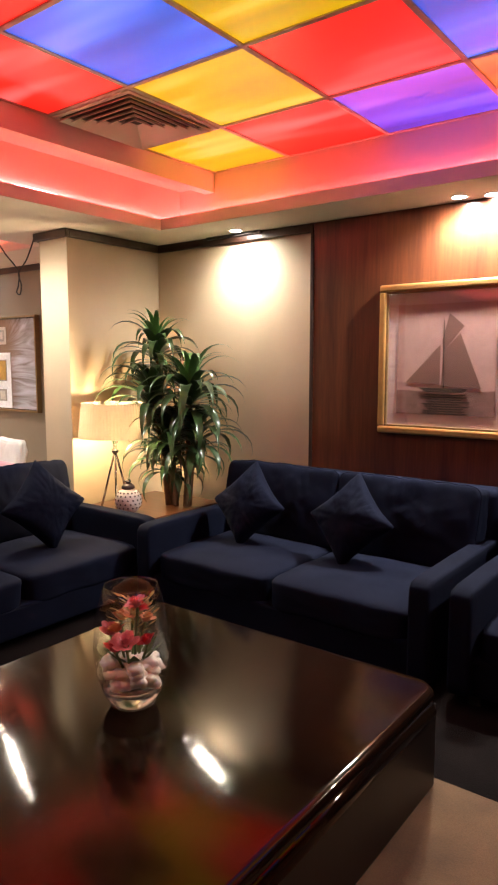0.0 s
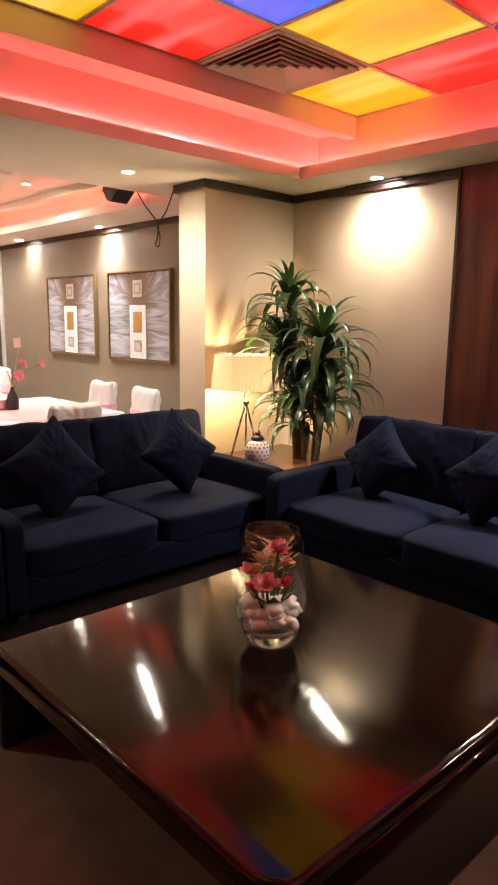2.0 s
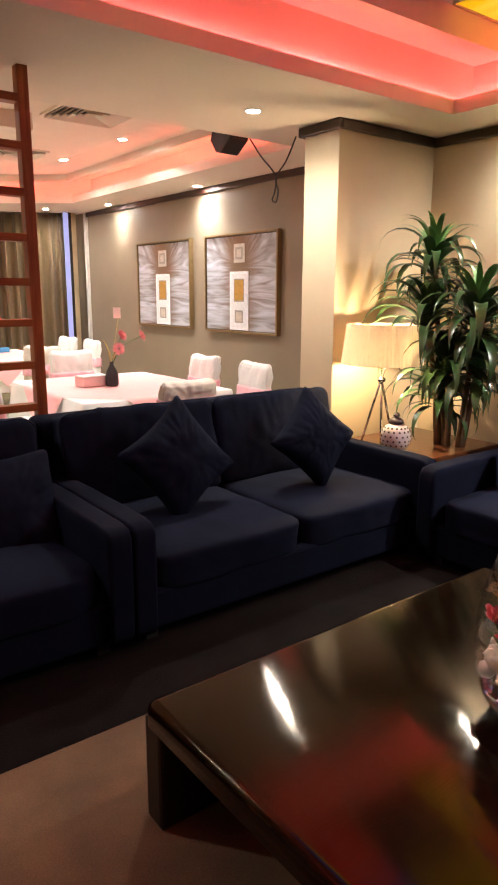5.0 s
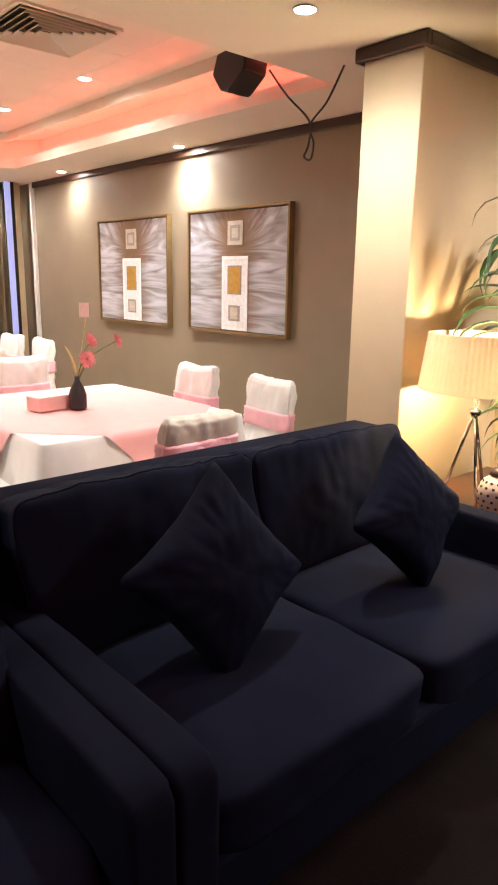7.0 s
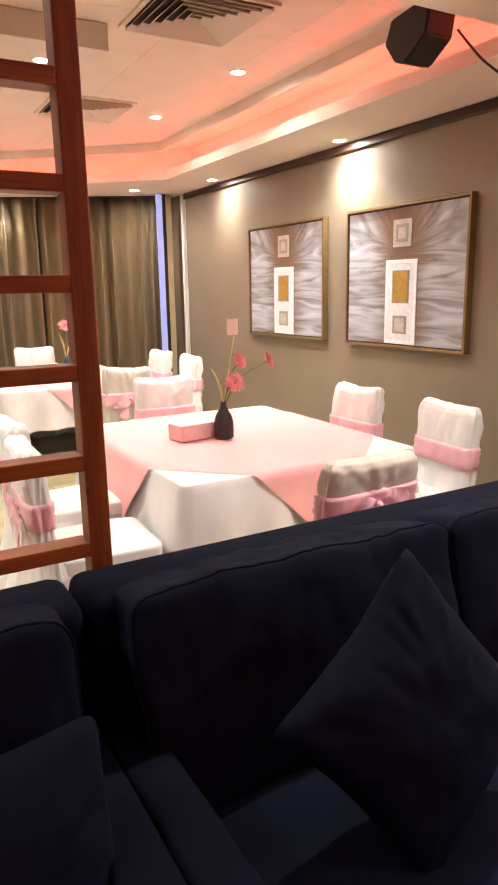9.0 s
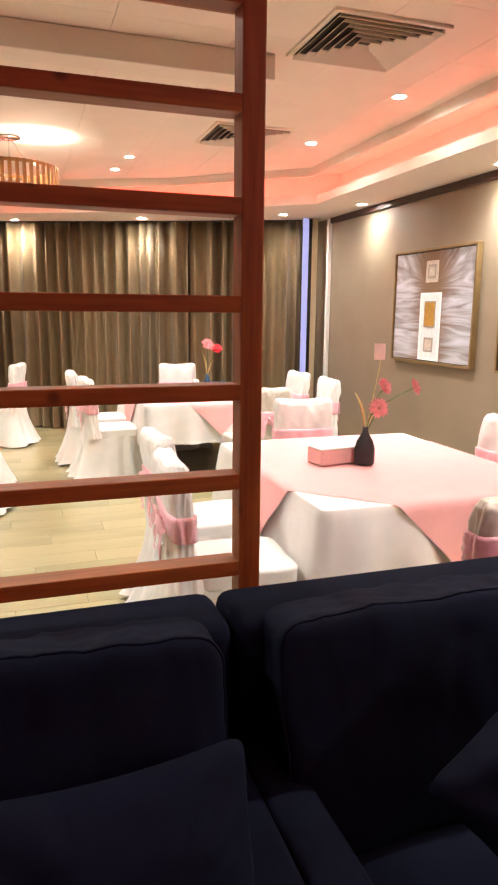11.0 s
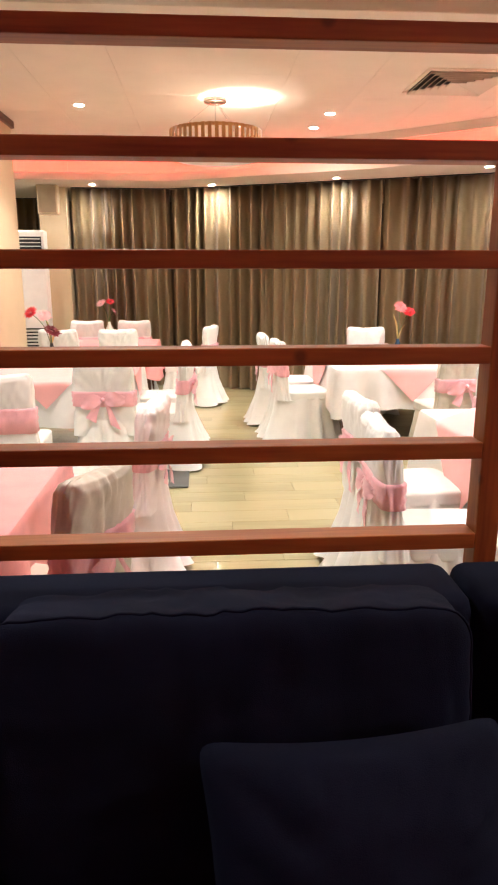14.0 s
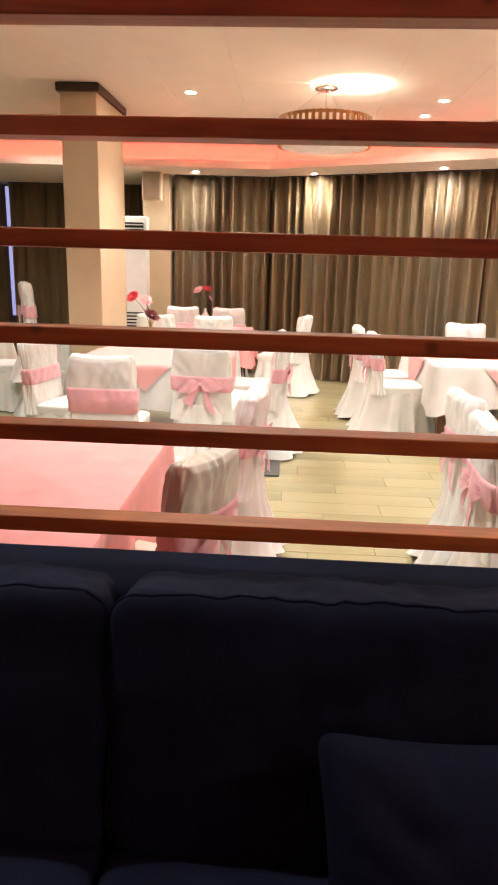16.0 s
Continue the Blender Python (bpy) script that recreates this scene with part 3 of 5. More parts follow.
def ceiling_vent(x0, x1, y0, y1, z):
    """A square four-way air diffuser."""
    cx, cy, hx, hy = (x0 + x1) / 2, (y0 + y1) / 2, (x1 - x0) / 2, (y1 - y0) / 2
    v = thing("ceiling_vent", pose(cx, cy, z), "square four-way air diffuser in the ceiling", "vent", "ceiling vents")
    part("backing", box(-hx * 0.93, hx * 0.93, -hy * 0.93, hy * 0.93, -0.002, 0.004), M_VENT, v, "dark duct opening")
    bm = bmesh.new()
    for a, b, c, d in ((-hx, hx, -hy, -hy * 0.92), (-hx, hx, hy * 0.92, hy), (-hx, -hx * 0.92, -hy * 0.92, hy * 0.92), (hx * 0.92, hx, -hy * 0.92, hy * 0.92)):
        box(a, b, c, d, -0.012, 0.004, bm=bm)
    part("frame", bm, M_TILE_W, v)
    for k in range(6):
        s0, s1 = 0.92 - 0.145 * k, 0.92 - 0.145 * k - 0.075
        bm = bmesh.new()
        for sx, sy in ((1, 0), (-1, 0), (0, 1), (0, -1)):
            if sx:
                q = [(sx * hx * s0, -hy * s0, -0.030), (sx * hx * s0, hy * s0, -0.030), (sx * hx * s1, hy * s1, -0.006), (sx * hx * s1, -hy * s1, -0.006)]
            else:
                q = [(-hx * s0, sy * hy * s0, -0.030), (hx * s0, sy * hy * s0, -0.030), (hx * s1, sy * hy * s1, -0.006), (-hx * s1, sy * hy * s1, -0.006)]
            lo = [bm.verts.new(p) for p in q]
            hi = [bm.verts.new((p[0], p[1], p[2] + 0.004)) for p in q]
            for f in (lo, hi[::-1]):
                bm.faces.new(f)
            for a in range(4):
                bm.faces.new((lo[a], lo[(a + 1) % 4], hi[(a + 1) % 4], hi[a]))
        bmesh.ops.recalc_face_normals(bm, faces=bm.faces[:])
        part("louvre", bm, M_TILE_W, v)
    return v


ceiling_vent(GX[0] + 0.014, GX[1] - 0.014, GY[2] + 0.014, GY[1] - 0.014, TRAY)
ceiling_vent(-7.05, -6.40, 2.56, 3.21, DTRAY - 0.004)
ceiling_vent(-9.15, -8.50, 2.56, 3.21, DTRAY - 0.004)


def downlight(x, y, z):
    d = thing("downlight", pose(x, y, z), "small round recessed downlight, lit", "downlight", "downlights")
    part("rim", lathe([(0.042, 0.0), (0.052, -0.002), (0.054, -0.006), (0.048, -0.009), (0.044, -0.008), (0.043, -0.001)], 20, cap=False), M_WHITEP, d, "white metal rim", True)
    part("lens", lathe([(0.0435, -0.002), (0.030, -0.0045), (0.012, -0.0052)], 20), M_BULB, d, "glowing lens")


# the added lounge fill lamps get the same rim and lens
for x, y in LOUNGE_SPOTS_AND_FILL + DINING_RIM:
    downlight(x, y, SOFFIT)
# the two added lamps of DINING_TOP get a fitting as well
for x, y in DINING_TOP:
    downlight(x, y, DTRAY)

# led strips that lie on the cove ledges
led = thing("led_strip", pose(0, 0, 0), "red light strip hidden behind the lounge cove lip", "light strip")
part("mount", box(-4.12, 2.1, 4.440, 4.452, SOFFIT + H + 0.001, SOFFIT + H + 0.04), M_WHITEP, led, "white mounting profile")
part("mount", box(-4.130, -4.118, -3.6, 4.42, SOFFIT + H + 0.001, SOFFIT + H + 0.006), M_WHITEP, led, "white mounting profile")
wave = lambda u: 0.012 * math.sin(u * 3.1) + 0.009 * math.sin(u * 7.3 + 1.0)
part("strip", tube([(-4.12 + 0.1 * k, 4.444, SOFFIT + H + 0.058 + wave(0.1 * k)) for k in range(63)], 0.006, 8), M_LED, led)
part("strip", tube([(-4.124, -3.6 + 0.1 * k, SOFFIT + H + 0.014 + 0.5 * wave(0.1 * k + 2)) for k in range(81)], 0.006, 8), M_LED, led)
led2 = thing("led_strip", pose(0, 0, 0), "pinkish red light strip on the dining cove ledge", "light strip")
for i in range(5):
    (ax, ay), (bx, by) = LIP[i], LIP[i + 1]
    (ox, oy), (px, py) = OUT[i], OUT[i + 1]
    k = 0.34
    a, b = (ax + (ox - ax) * k, ay + (oy - ay) * k), (bx + (px - bx) * k, by + (py - by) * k)
    d = Vector((b[0] - a[0], b[1] - a[1], 0)).normalized()
    w = Vector((d.y, -d.x, 0)) * 0.014
    part("strip", prism([a, b, (b[0] + w.x, b[1] + w.y), (a[0] + w.x, a[1] + w.y)], SOFFIT + H + 0.004, SOFFIT + H + 0.016), M_LEDD, led2)

for i in range(5):
    (ax, ay), (bx, by) = INN[i], INN[i + 1]
    d = Vector((bx - ax, by - ay, 0)).normalized()
    w = Vector((d.y, -d.x, 0)) * 0.045
    part("strip", tube([(ax + w.x, ay + w.y, DTRAY - 0.062), (bx + w.x, by + w.y, DTRAY - 0.062)], 0.006, 8), M_LEDD, led2)


# ---- lounge ----
def sofa(m, label):
    """Two-seat sofa; its front looks to -y of its own frame, its length runs along x."""
    L, D, arm = 2.04, 1.26, 0.12
    s = thing("sofa", m, label, "sofa", "navy sofas")
    part("base", box(-L / 2 + 0.02, L / 2 - 0.02, -D / 2 + 0.06, D / 2 - 0.02, 0.05, 0.24, 0.02), M_NAVY, s)
    part("backrest", box(-L / 2 + 0.005, L / 2 - 0.005, D / 2 - 0.22, D / 2, 0.10, 0.868, 0.04, 3), M_NAVY, s, smooth=True)
    for sx in (-1, 1):
        a = part("armrest", puffy(arm, D - 0.12, 0.53, 16, 0.02, 11, 0.004, sx * 3.1), M_NAVY, s, smooth=True)
        a.location = (sx * (L / 2 - arm / 2), -0.05, 0.31)
        c = part("seat_cushion", puffy((L - 2 * arm) / 2 - 0.004, 0.90, 0.20, 9, 0.26, 21, 0.012, sx * 5.7), M_NAVY2, s, smooth=True)
        c.location = (sx * (L - 2 * arm) / 4, -0.13, 0.30)
        bw, bh, bt = (L - 2 * arm) / 2 + 0.05, 0.53, 0.22
        b = part("back_cushion", puffy(bw, bh, bt, 12, 0.22, 47, 0.014, sx * 2.3, 0.007), M_NAVY2, s, smooth=True)
        b.matrix_basis = pose(sx * ((L - 2 * arm) / 4 + 0.028), 0.335, 0.635, 78, 0, 0)
        ring = []
        for k in range(160):
            a_ = 2 * math.pi * k / 160
            ca, sa, up = math.cos(a_), math.sin(a_), 0.80
            q = ((1 - up ** 12) / (abs(ca) ** 12 + abs(sa) ** 12)) ** (1 / 12)
            p = Vector((q * ca * bw / 2, q * sa * bh / 2, up * bt / 2 * (1 + 0.22 * (1 - (q * ca) ** 2) * (1 - (q * sa) ** 2))))
            ring.append(p + p.normalized() * (stuffing(p, q * sa, 0.014, sx * 2.3, 0.007) + 0.0015))
        part("piping", tube(ring + ring[:1], 0.0032, 6), M_NAVY, b, "", True)
    for sx in (-1, 1):
        for sy in (-1, 1):
            part("foot", box(sx * (L / 2 - 0.12) - 0.03, sx * (L / 2 - 0.12) + 0.03, sy * (D / 2 - 0.12) - 0.03, sy * (D / 2 - 0.12) + 0.03, 0, 0.06), M_BLACK, s)
    return s


SOFA_NOTE = "deep navy fabric sofa"
sofa(pose(-4.13, 2.51, 0, 0, 0, 90), SOFA_NOTE + " with its back to the dining room")
sofa(pose(-4.13, 0.475, 0, 0, 0, 90), SOFA_NOTE + " before the slatted wooden divider")
sofa(pose(-2.455, 3.90, 0, 0, 0, 0), SOFA_NOTE + " under the framed ship picture")
sofa(pose(-0.33, 3.90, 0, 0, 0, 0), SOFA_NOTE + " against the mahogany wall")


def pillow(top, size, lean, yaw, diamond=True, seed=0.0, turn=0.0):
    """A throw pillow whose highest corner or edge is at top, leaning back."""
    h = size / 2 * (math.sqrt(2) if diamond else 1) * 0.97
    m = pose(*top, 0, 0, yaw) @ pose(0, 0, 0, lean, 0, 0) @ pose(0, 0, 0, 0, 0, turn) @ pose(0, -h, 0, 0, 0, 45 if diamond else 0)
    ob = mesh_ob("throw_pillow", throw_pillow(size, 0.21, seed, pinch=0.15 if diamond else 0.085), M_NAVY2, True)
    ob.matrix_basis = m
    return tagged(ob, "navy fabric throw pillow " + ("standing on its corner" if diamond else "standing upright") + " against the sofa cushions", "pillow", "throw pillows")


pillow((-4.175, 2.115, 1.005), 0.52, 70, 90, True, 1, -11)
pillow((-4.09, 2.955, 0.995), 0.47, 72, 86, True, 2)
pillow((-4.255, 1.150, 0.772), 0.55, 66, 90, False, 3, 2.5)
pillow((-2.99, 3.98, 0.965), 0.45, 70, 0, True, 4)
pillow((-2.19, 3.98, 0.965), 0.45, 70, -4, True, 5)

# coffee table with rounded waterfall ends
TZ, TX, TY = 0.43, 0.745, 0.80
tab = thing("coffee_table", pose(-1.865, 1.845, 0), "glossy dark lacquered coffee table with rounded edges", "coffee table")
corner = [(sx * (TX - R_) + R_ * math.cos(radians(a0 + 11.25 * k)), sy * (TY - R_) + R_ * math.sin(radians(a0 + 11.25 * k))) for sx, sy, a0, R_ in ((1, 1, 0, 0.10), (-1, 1, 90, 0.03), (-1, -1, 180, 0.03), (1, -1, 270, 0.10)) for k in range(9)]
bm = prism(corner, TZ - 0.075, TZ)
bmesh.ops.bevel(bm, geom=[e for e in bm.edges if abs(e.verts[0].co.z - e.verts[1].co.z) < 1e-5 and e.verts[0].co.z > TZ - 0.01], offset=0.030, segments=6, affect="EDGES", profile=0.5)
part("tabletop", bm, M_LACQ, tab, smooth=True)
part("edge_roll", tube([(TX - 0.020, -TY + 0.11, TZ - 0.066), (TX - 0.020, TY - 0.11, TZ - 0.066)], 0.040, 24), M_LACQ, tab, "rounded edge moulding", True)
for sx in (-1, 1):
    ex = sx * (TX - 0.055) - (0.05 if sx < 0 else 0)
    part("end_panel", box(ex - 0.045, ex + 0.045, -TY + 0.02, TY - 0.02, 0.015, TZ - 0.074, 0.012, 2), M_SATIN, tab, "satin black-brown end panel")
solo("rug", box(-3.09, 1.2, -1.2, 2.68, 0.002, 0.014, 0.005, 1), M_RUG, "mottled beige brown rug under the coffee table", "rug")

# flower vase
vase = thing("glass_vase", pose(-1.94, 1.825, TZ + 0.0005) @ Matrix.Diagonal((1.58, 1.58, 1.48, 1)), "barrel-shaped clear glass vase with silk roses and white pebbles", "vase")
outer = [(0.042, 0.0), (0.050, 0.004), (0.066, 0.035), (0.080, 0.085), (0.0855, 0.14), (0.082, 0.20), (0.070, 0.262), (0.060, 0.295)]
inner = [(0.057, 0.295), (0.067, 0.262), (0.079, 0.20), (0.0825, 0.14), (0.077, 0.085), (0.062, 0.045), (0.03, 0.036)]
gl = part("glass", lathe(outer + [(0.0575, 0.296), (0.0585, 0.288)], 48, cap=False), M_THIN, vase, "clear glass", True)
gl.visible_shadow = False
base = part("glass_base", lathe([(0.038, 0.002), (0.048, 0.005), (0.064, 0.036), (0.069, 0.050), (0.062, 0.054), (0.02, 0.046)], 40), M_GLASS, vase, "thick clear glass bottom", True)
base.visible_shadow = False
random.seed(4)
for k in range(84):
    a, r = random.uniform(0, 6.28), 0.065 * math.sqrt(random.random())
    bm = bmesh.new()
    bmesh.ops.create_icosphere(bm, subdivisions=2, radius=random.uniform(0.013, 0.020))
    for v in bm.verts:
        v.co *= 1 + 0.55 * noise.noise(v.co * 95 + Vector((k * 3.7, 0, 0)))
        v.co.z *= 0.75
    p = part("pebble", bm, M_STONE, vase, "", True)
    p.location = (r * math.cos(a), r * math.sin(a), 0.066 + 0.050 * random.random())


def rose(r, seed, rings=((0.25, 4, 0.9), (0.55, 5, 0.75), (0.95, 6, 0.55))):
    """A silk rose: rings of curled petals."""
    bm = bmesh.new()
    rnd = random.Random(seed)
    for rad, n, up in rings:
        for k in range(n):
            a = 2 * math.pi * k / n + rnd.uniform(-0.3, 0.3)
            g = []
            for i in range(4):
                row = []
                for j in range(4):
                    u, v = j / 3 - 0.5, i / 3
                    w = r * 0.75 * math.sin(math.pi * (0.18 + 0.62 * v))
                    out = r * rad * (0.25 + 0.75 * v) + r * 0.28 * max(0, v - 0.6)
                    aa = a + u * w / max(out, r * 0.25) * 1.3
                    row.append(bm.verts.new((out * math.cos(aa), out * math.sin(aa), r * up * v * 1.1 + rnd.uniform(-0.05, 0.05) * r)))
                g.append(row)
            for i in range(3):
                for j in range(3):
                    bm.faces.new((g[i][j], g[i][j + 1], g[i + 1][j + 1], g[i + 1][j]))
    return bm


ROSES = [(-0.048, -0.025, 0.172, M_PETALP, 0.025), (0.030, -0.045, 0.168, M_PETALP, 0.030), (0.052, 0.0, 0.165, M_PETALR, 0.021), (0.0, -0.05, 0.148, M_PETALR, 0.027), (-0.052, 0.015, 0.190, M_PETALY, 0.024),
         (-0.03, 0.03, 0.205, M_PETALY, 0.023), (0.012, 0.03, 0.198, M_PETALY, 0.022), (0.02, 0.0, 0.246, M_PETALP, 0.025), (0.0, 0.02, 0.228, M_PETALR, 0.020), (-0.015, -0.03, 0.185, M_PETALY, 0.022)]
for k, (x, y, z, m, r) in enumerate(ROSES):
    f = part("rose", rose(r * 1.0, k), m, vase, "", True)
    f.matrix_basis = pose(x, y, z, 25 * math.sin(k * 2.1), 25 * math.cos(k * 1.7), 40 * k)
    part("stem", tube([(x * 0.3, y * 0.3, 0.07), (x * 0.6, y * 0.6, z * 0.7), (x, y, z)], 0.003, 6), M_STEM, vase)
for k in range(16):
    a = k * 0.7
    bm = bmesh.new()
    c, s = math.cos(a), math.sin(a)
    pts = [(0.012 * c, 0.012 * s, 0.10), (0.04 * c - 0.014 * s, 0.04 * s + 0.014 * c, 0.125), (0.066 * c, 0.066 * s, 0.15), (0.04 * c + 0.014 * s, 0.04 * s - 0.014 * c, 0.125)]
    bm.faces.new([bm.verts.new(p) for p in pts])
    bmesh.ops.solidify(bm, geom=bm.faces[:], thickness=0.0012)
    part("leaf", bm, M_STEM, vase)

rnd = random.Random(21)
for k in range(64):
    a, r, z = rnd.uniform(0, 6.28), rnd.uniform(0.005, 0.048), rnd.uniform(0.185, 0.262)
    bm = bmesh.new()
    c, q = 0.011 * math.cos(a + 0.6), 0.011 * math.sin(a + 0.6)
    bm.faces.new([bm.verts.new(p) for p in ((0, 0, 0), (c - q * 0.4, q + c * 0.4, 0.006), (c * 2, q * 2, 0.012), (c + q * 0.4, q - c * 0.4, 0.006))])
    bmesh.ops.solidify(bm, geom=bm.faces[:], thickness=0.001)
    sprig = part("dry_sprig", bm, M_DRYLEAF, vase)
    sprig.location = (r * math.cos(a), r * math.sin(a), z)

# corner table, lamp, jar
et = thing("end_table", pose(-4.08, 3.98, 0), "low brown wooden corner table", "table")
part("tabletop", box(-0.42, 0.36, -0.38, 0.50, 0.455, 0.50, 0.008, 2), M_TABLEWOOD, et)
for sx in (-0.38, 0.32):
    for sy in (-0.34, 0.46):
        part("leg", box(sx - 0.025, sx + 0.025, sy - 0.025, sy + 0.025, 0, 0.455, 0.004, 1), M_TABLEWOOD, et)
part("apron", box(-0.38, 0.32, -0.345, -0.325, 0.39, 0.455), M_TABLEWOOD, et)
LX, LY = -4.215, 3.77
lamp = thing("table_lamp", pose(LX, LY, 0.5005), "tripod table lamp with pleated cream drum shade, lit", "lamp")
for k in range(3):
    a = radians(200 + 120 * k)
    part("leg", tube([(0.13 * math.cos(a), 0.13 * math.sin(a), 0.0), (-0.028 * math.cos(a), -0.028 * math.sin(a), 0.56)], 0.0085, 10), M_CHROME, lamp, "brushed metal leg", True)
part("collar", lathe([(0.026, 0.44), (0.03, 0.45), (0.03, 0.46), (0.026, 0.47)], 20), M_CHROME, lamp, "", True)
part("socket", lathe([(0.016, 0.55), (0.018, 0.60), (0.014, 0.64)], 16), M_CHROME, lamp, "", True)
bm = bmesh.new()
N = 132
ring = []
for z, r in ((0.565, 0.276), (0.83, 0.245)):
    ring.append([bm.verts.new(((r + 0.0022 * (k % 2)) * math.cos(2 * math.pi * k / N), (r + 0.0022 * (k % 2)) * math.sin(2 * math.pi * k / N), z)) for k in range(N)])
for k in range(N):
    bm.faces.new((ring[0][k], ring[0][(k + 1) % N], ring[1][(k + 1) % N], ring[1][k]))
bmesh.ops.solidify(bm, geom=bm.faces[:], thickness=0.0015)
msh = M_SHADE.copy()
msh.name = "lit_shade_fabric"
nt = msh.node_tree
tr, mx = nt.nodes.new("ShaderNodeBsdfTranslucent"), nt.nodes.new("ShaderNodeMixShader")
tr.inputs[0].default_value = (0.86, 0.74, 0.56, 1)
mx.inputs[0].default_value = 0.013
nt.links.new(nt.nodes["Principled BSDF"].outputs[0], mx.inputs[1])
nt.links.new(tr.outputs[0], mx.inputs[2])
nt.links.new(mx.outputs[0], nt.nodes["Material Output"].inputs[0])
part("shade", bm, msh, lamp, "pleated cream fabric shade")
bm = bmesh.new()
bmesh.ops.create_uvsphere(bm, u_segments=16, v_segments=10, radius=0.03)
bulb = part("bulb", bm, glow("bulb_glow", (1.0, 0.72, 0.36), 30), lamp, "glowing bulb", True)
bulb.location = (0, 0, 0.67)
bulb.visible_shadow = False
d = bpy.data.lights.new("lamp_light", "POINT")
d.energy, d.color, d.shadow_soft_size = 54.0, (1.0, 0.74, 0.45), 0.04
o = new("lamp_light", d)
o.location = (LX, LY, 0.5 + 0.67)

jar = thing("ginger_jar", pose(-4.03, 3.73, 0.5005), "round white pierced ceramic jar with a dark lid", "jar")
prof = [(0.05, 0), (0.075, 0.02), (0.098, 0.06), (0.103, 0.095), (0.095, 0.13), (0.072, 0.165), (0.045, 0.182)]
part("body", lathe(prof, 36), M_CERAMIC, jar, "white ceramic body", True)
# solid dark discs for the pierced holes, their inner shade put into the colour
for j, z in enumerate((0.045, 0.075, 0.105, 0.135, 0.158)):
    r = np.interp(z, [p[1] for p in prof], [p[0] for p in prof])
    for k in range(16):
        a = 2 * math.pi * (k + 0.5 * (j % 2)) / 16
        h = part("hole", lathe([(0.0072, -0.002), (0.0072, 0.0018)], 8), M_HOLE, jar)
        h.matrix_basis = Matrix.Translation((r * math.cos(a), r * math.sin(a), z)) @ Vector((math.cos(a), math.sin(a), (z - 0.09) * 7)).to_track_quat("Z", "Y").to_matrix().to_4x4()
part("lid", lathe([(0.042, 0.180), (0.052, 0.188), (0.048, 0.205), (0.028, 0.222)], 24), M_HOLE, jar, "dark glazed lid", True)
part("knob", lathe([(0.012, 0.22), (0.024, 0.234), (0.022, 0.25), (0.008, 0.26)], 20), M_CHROME, jar, "shiny metal knob", True)


# potted dracaena
def leaf_mesh(length, width, arch, seed):
    bm = bmesh.new()
    rnd = random.Random(seed)
    n, rows = 9, []
    tw = rnd.uniform(-0.3, 0.3)
    x = z = 0.0
    ang = radians(74)
    for i in range(n + 1):
        t = i / n
        w = width * (math.sin(math.pi * min(1, 0.12 + t * 0.9)) ** 0.7) * (1 - t ** 4) + 0.002
        rows.append([bm.verts.new((x, s * w / 2 + tw * 0.04 * t * t, z + abs(s) * w * 0.16)) for s in (-1, 0, 1)])
        x += length / n * math.cos(ang)
        z += length / n * math.sin(ang)
        ang -= arch / n * (0.4 + 1.4 * t)
    for a, b in zip(rows, rows[1:]):
        for k in range(2):
            bm.faces.new((a[k], a[k + 1], b[k + 1], b[k]))
    me = bpy.data.meshes.new("leaf")
    bm.to_mesh(me)
    bm.free()
    for p in me.polygons:
        p.use_smooth = True
    return me


plant = thing("potted_dracaena", pose(-3.93, 4.17, 0), "tall potted dracaena with several canes and glossy strap leaves", "plant")
part("pot", lathe([(0.15, 0), (0.17, 0.02), (0.21, 0.36), (0.225, 0.40), (0.205, 0.40), (0.195, 0.36)], 32), mat("dark_pot", (0.06, 0.035, 0.022), 0.4), plant, "dark glazed pot", True)
part("soil", lathe([(0.198, 0.34), (0.19, 0.365)], 24), M_SOIL, plant)
LEAVES = [[leaf_mesh(0.36 + 0.045 * k, (0.058 + 0.005 * (k % 3)) * slim, radians(bend + 17 * k), k) for k in range(5)] for bend, slim in ((104, 1.0), (56, 0.68))]
for q, m in zip(LEAVES, (M_LEAF, M_LEAFTOP)):
    for me in q:
        me.materials.append(m)
HEADS = [(-0.20, -0.02, 1.80, 58, True, 0.95), (0.20, -0.06, 1.46, 66, True, 1.08), (-0.12, -0.16, 1.42, 56, False, 1.0), (0.20, 0.0, 1.12, 54, False, 1.0), (-0.06, -0.04, 0.94, 46, False, 0.95), (0.04, -0.12, 1.14, 44, False, 0.95)]
rnd = random.Random(11)
for hx, hy, hz, cnt, young, sc in HEADS:
    part("cane", tube([(hx * 0.4, hy * 0.4 + 0.02, 0.36), (hx * 0.6 + 0.02, hy * 0.6, hz * 0.5 + 0.1), (hx, hy, hz)], 0.024, 9, None, 0.016), M_CANE, plant, "woody cane", True)
    for k in range(cnt):
        t = k / cnt
        me = LEAVES[1 if (young and t > 0.72) else 0][rnd.randrange(5)]
        lf = new("leaf", me)
        lf.parent = plant
        tilt = (1 - t) * 74 - 6 + rnd.uniform(-10, 10)
        s = sc * (0.80 + 0.35 * math.sin(math.pi * t)) * rnd.uniform(0.85, 1.12)
        lf.matrix_basis = pose(hx, hy, hz - 0.20 * (1 - t), 0, 0, 137.5 * k + rnd.uniform(-15, 15)) @ pose(0, 0, 0, 0, tilt, rnd.uniform(-12, 12)) @ Matrix.Diagonal((s, s, s, 1))

# framed ship picture
PX, PZ, PW, PH = -1.905, 1.657, 0.93, 1.01
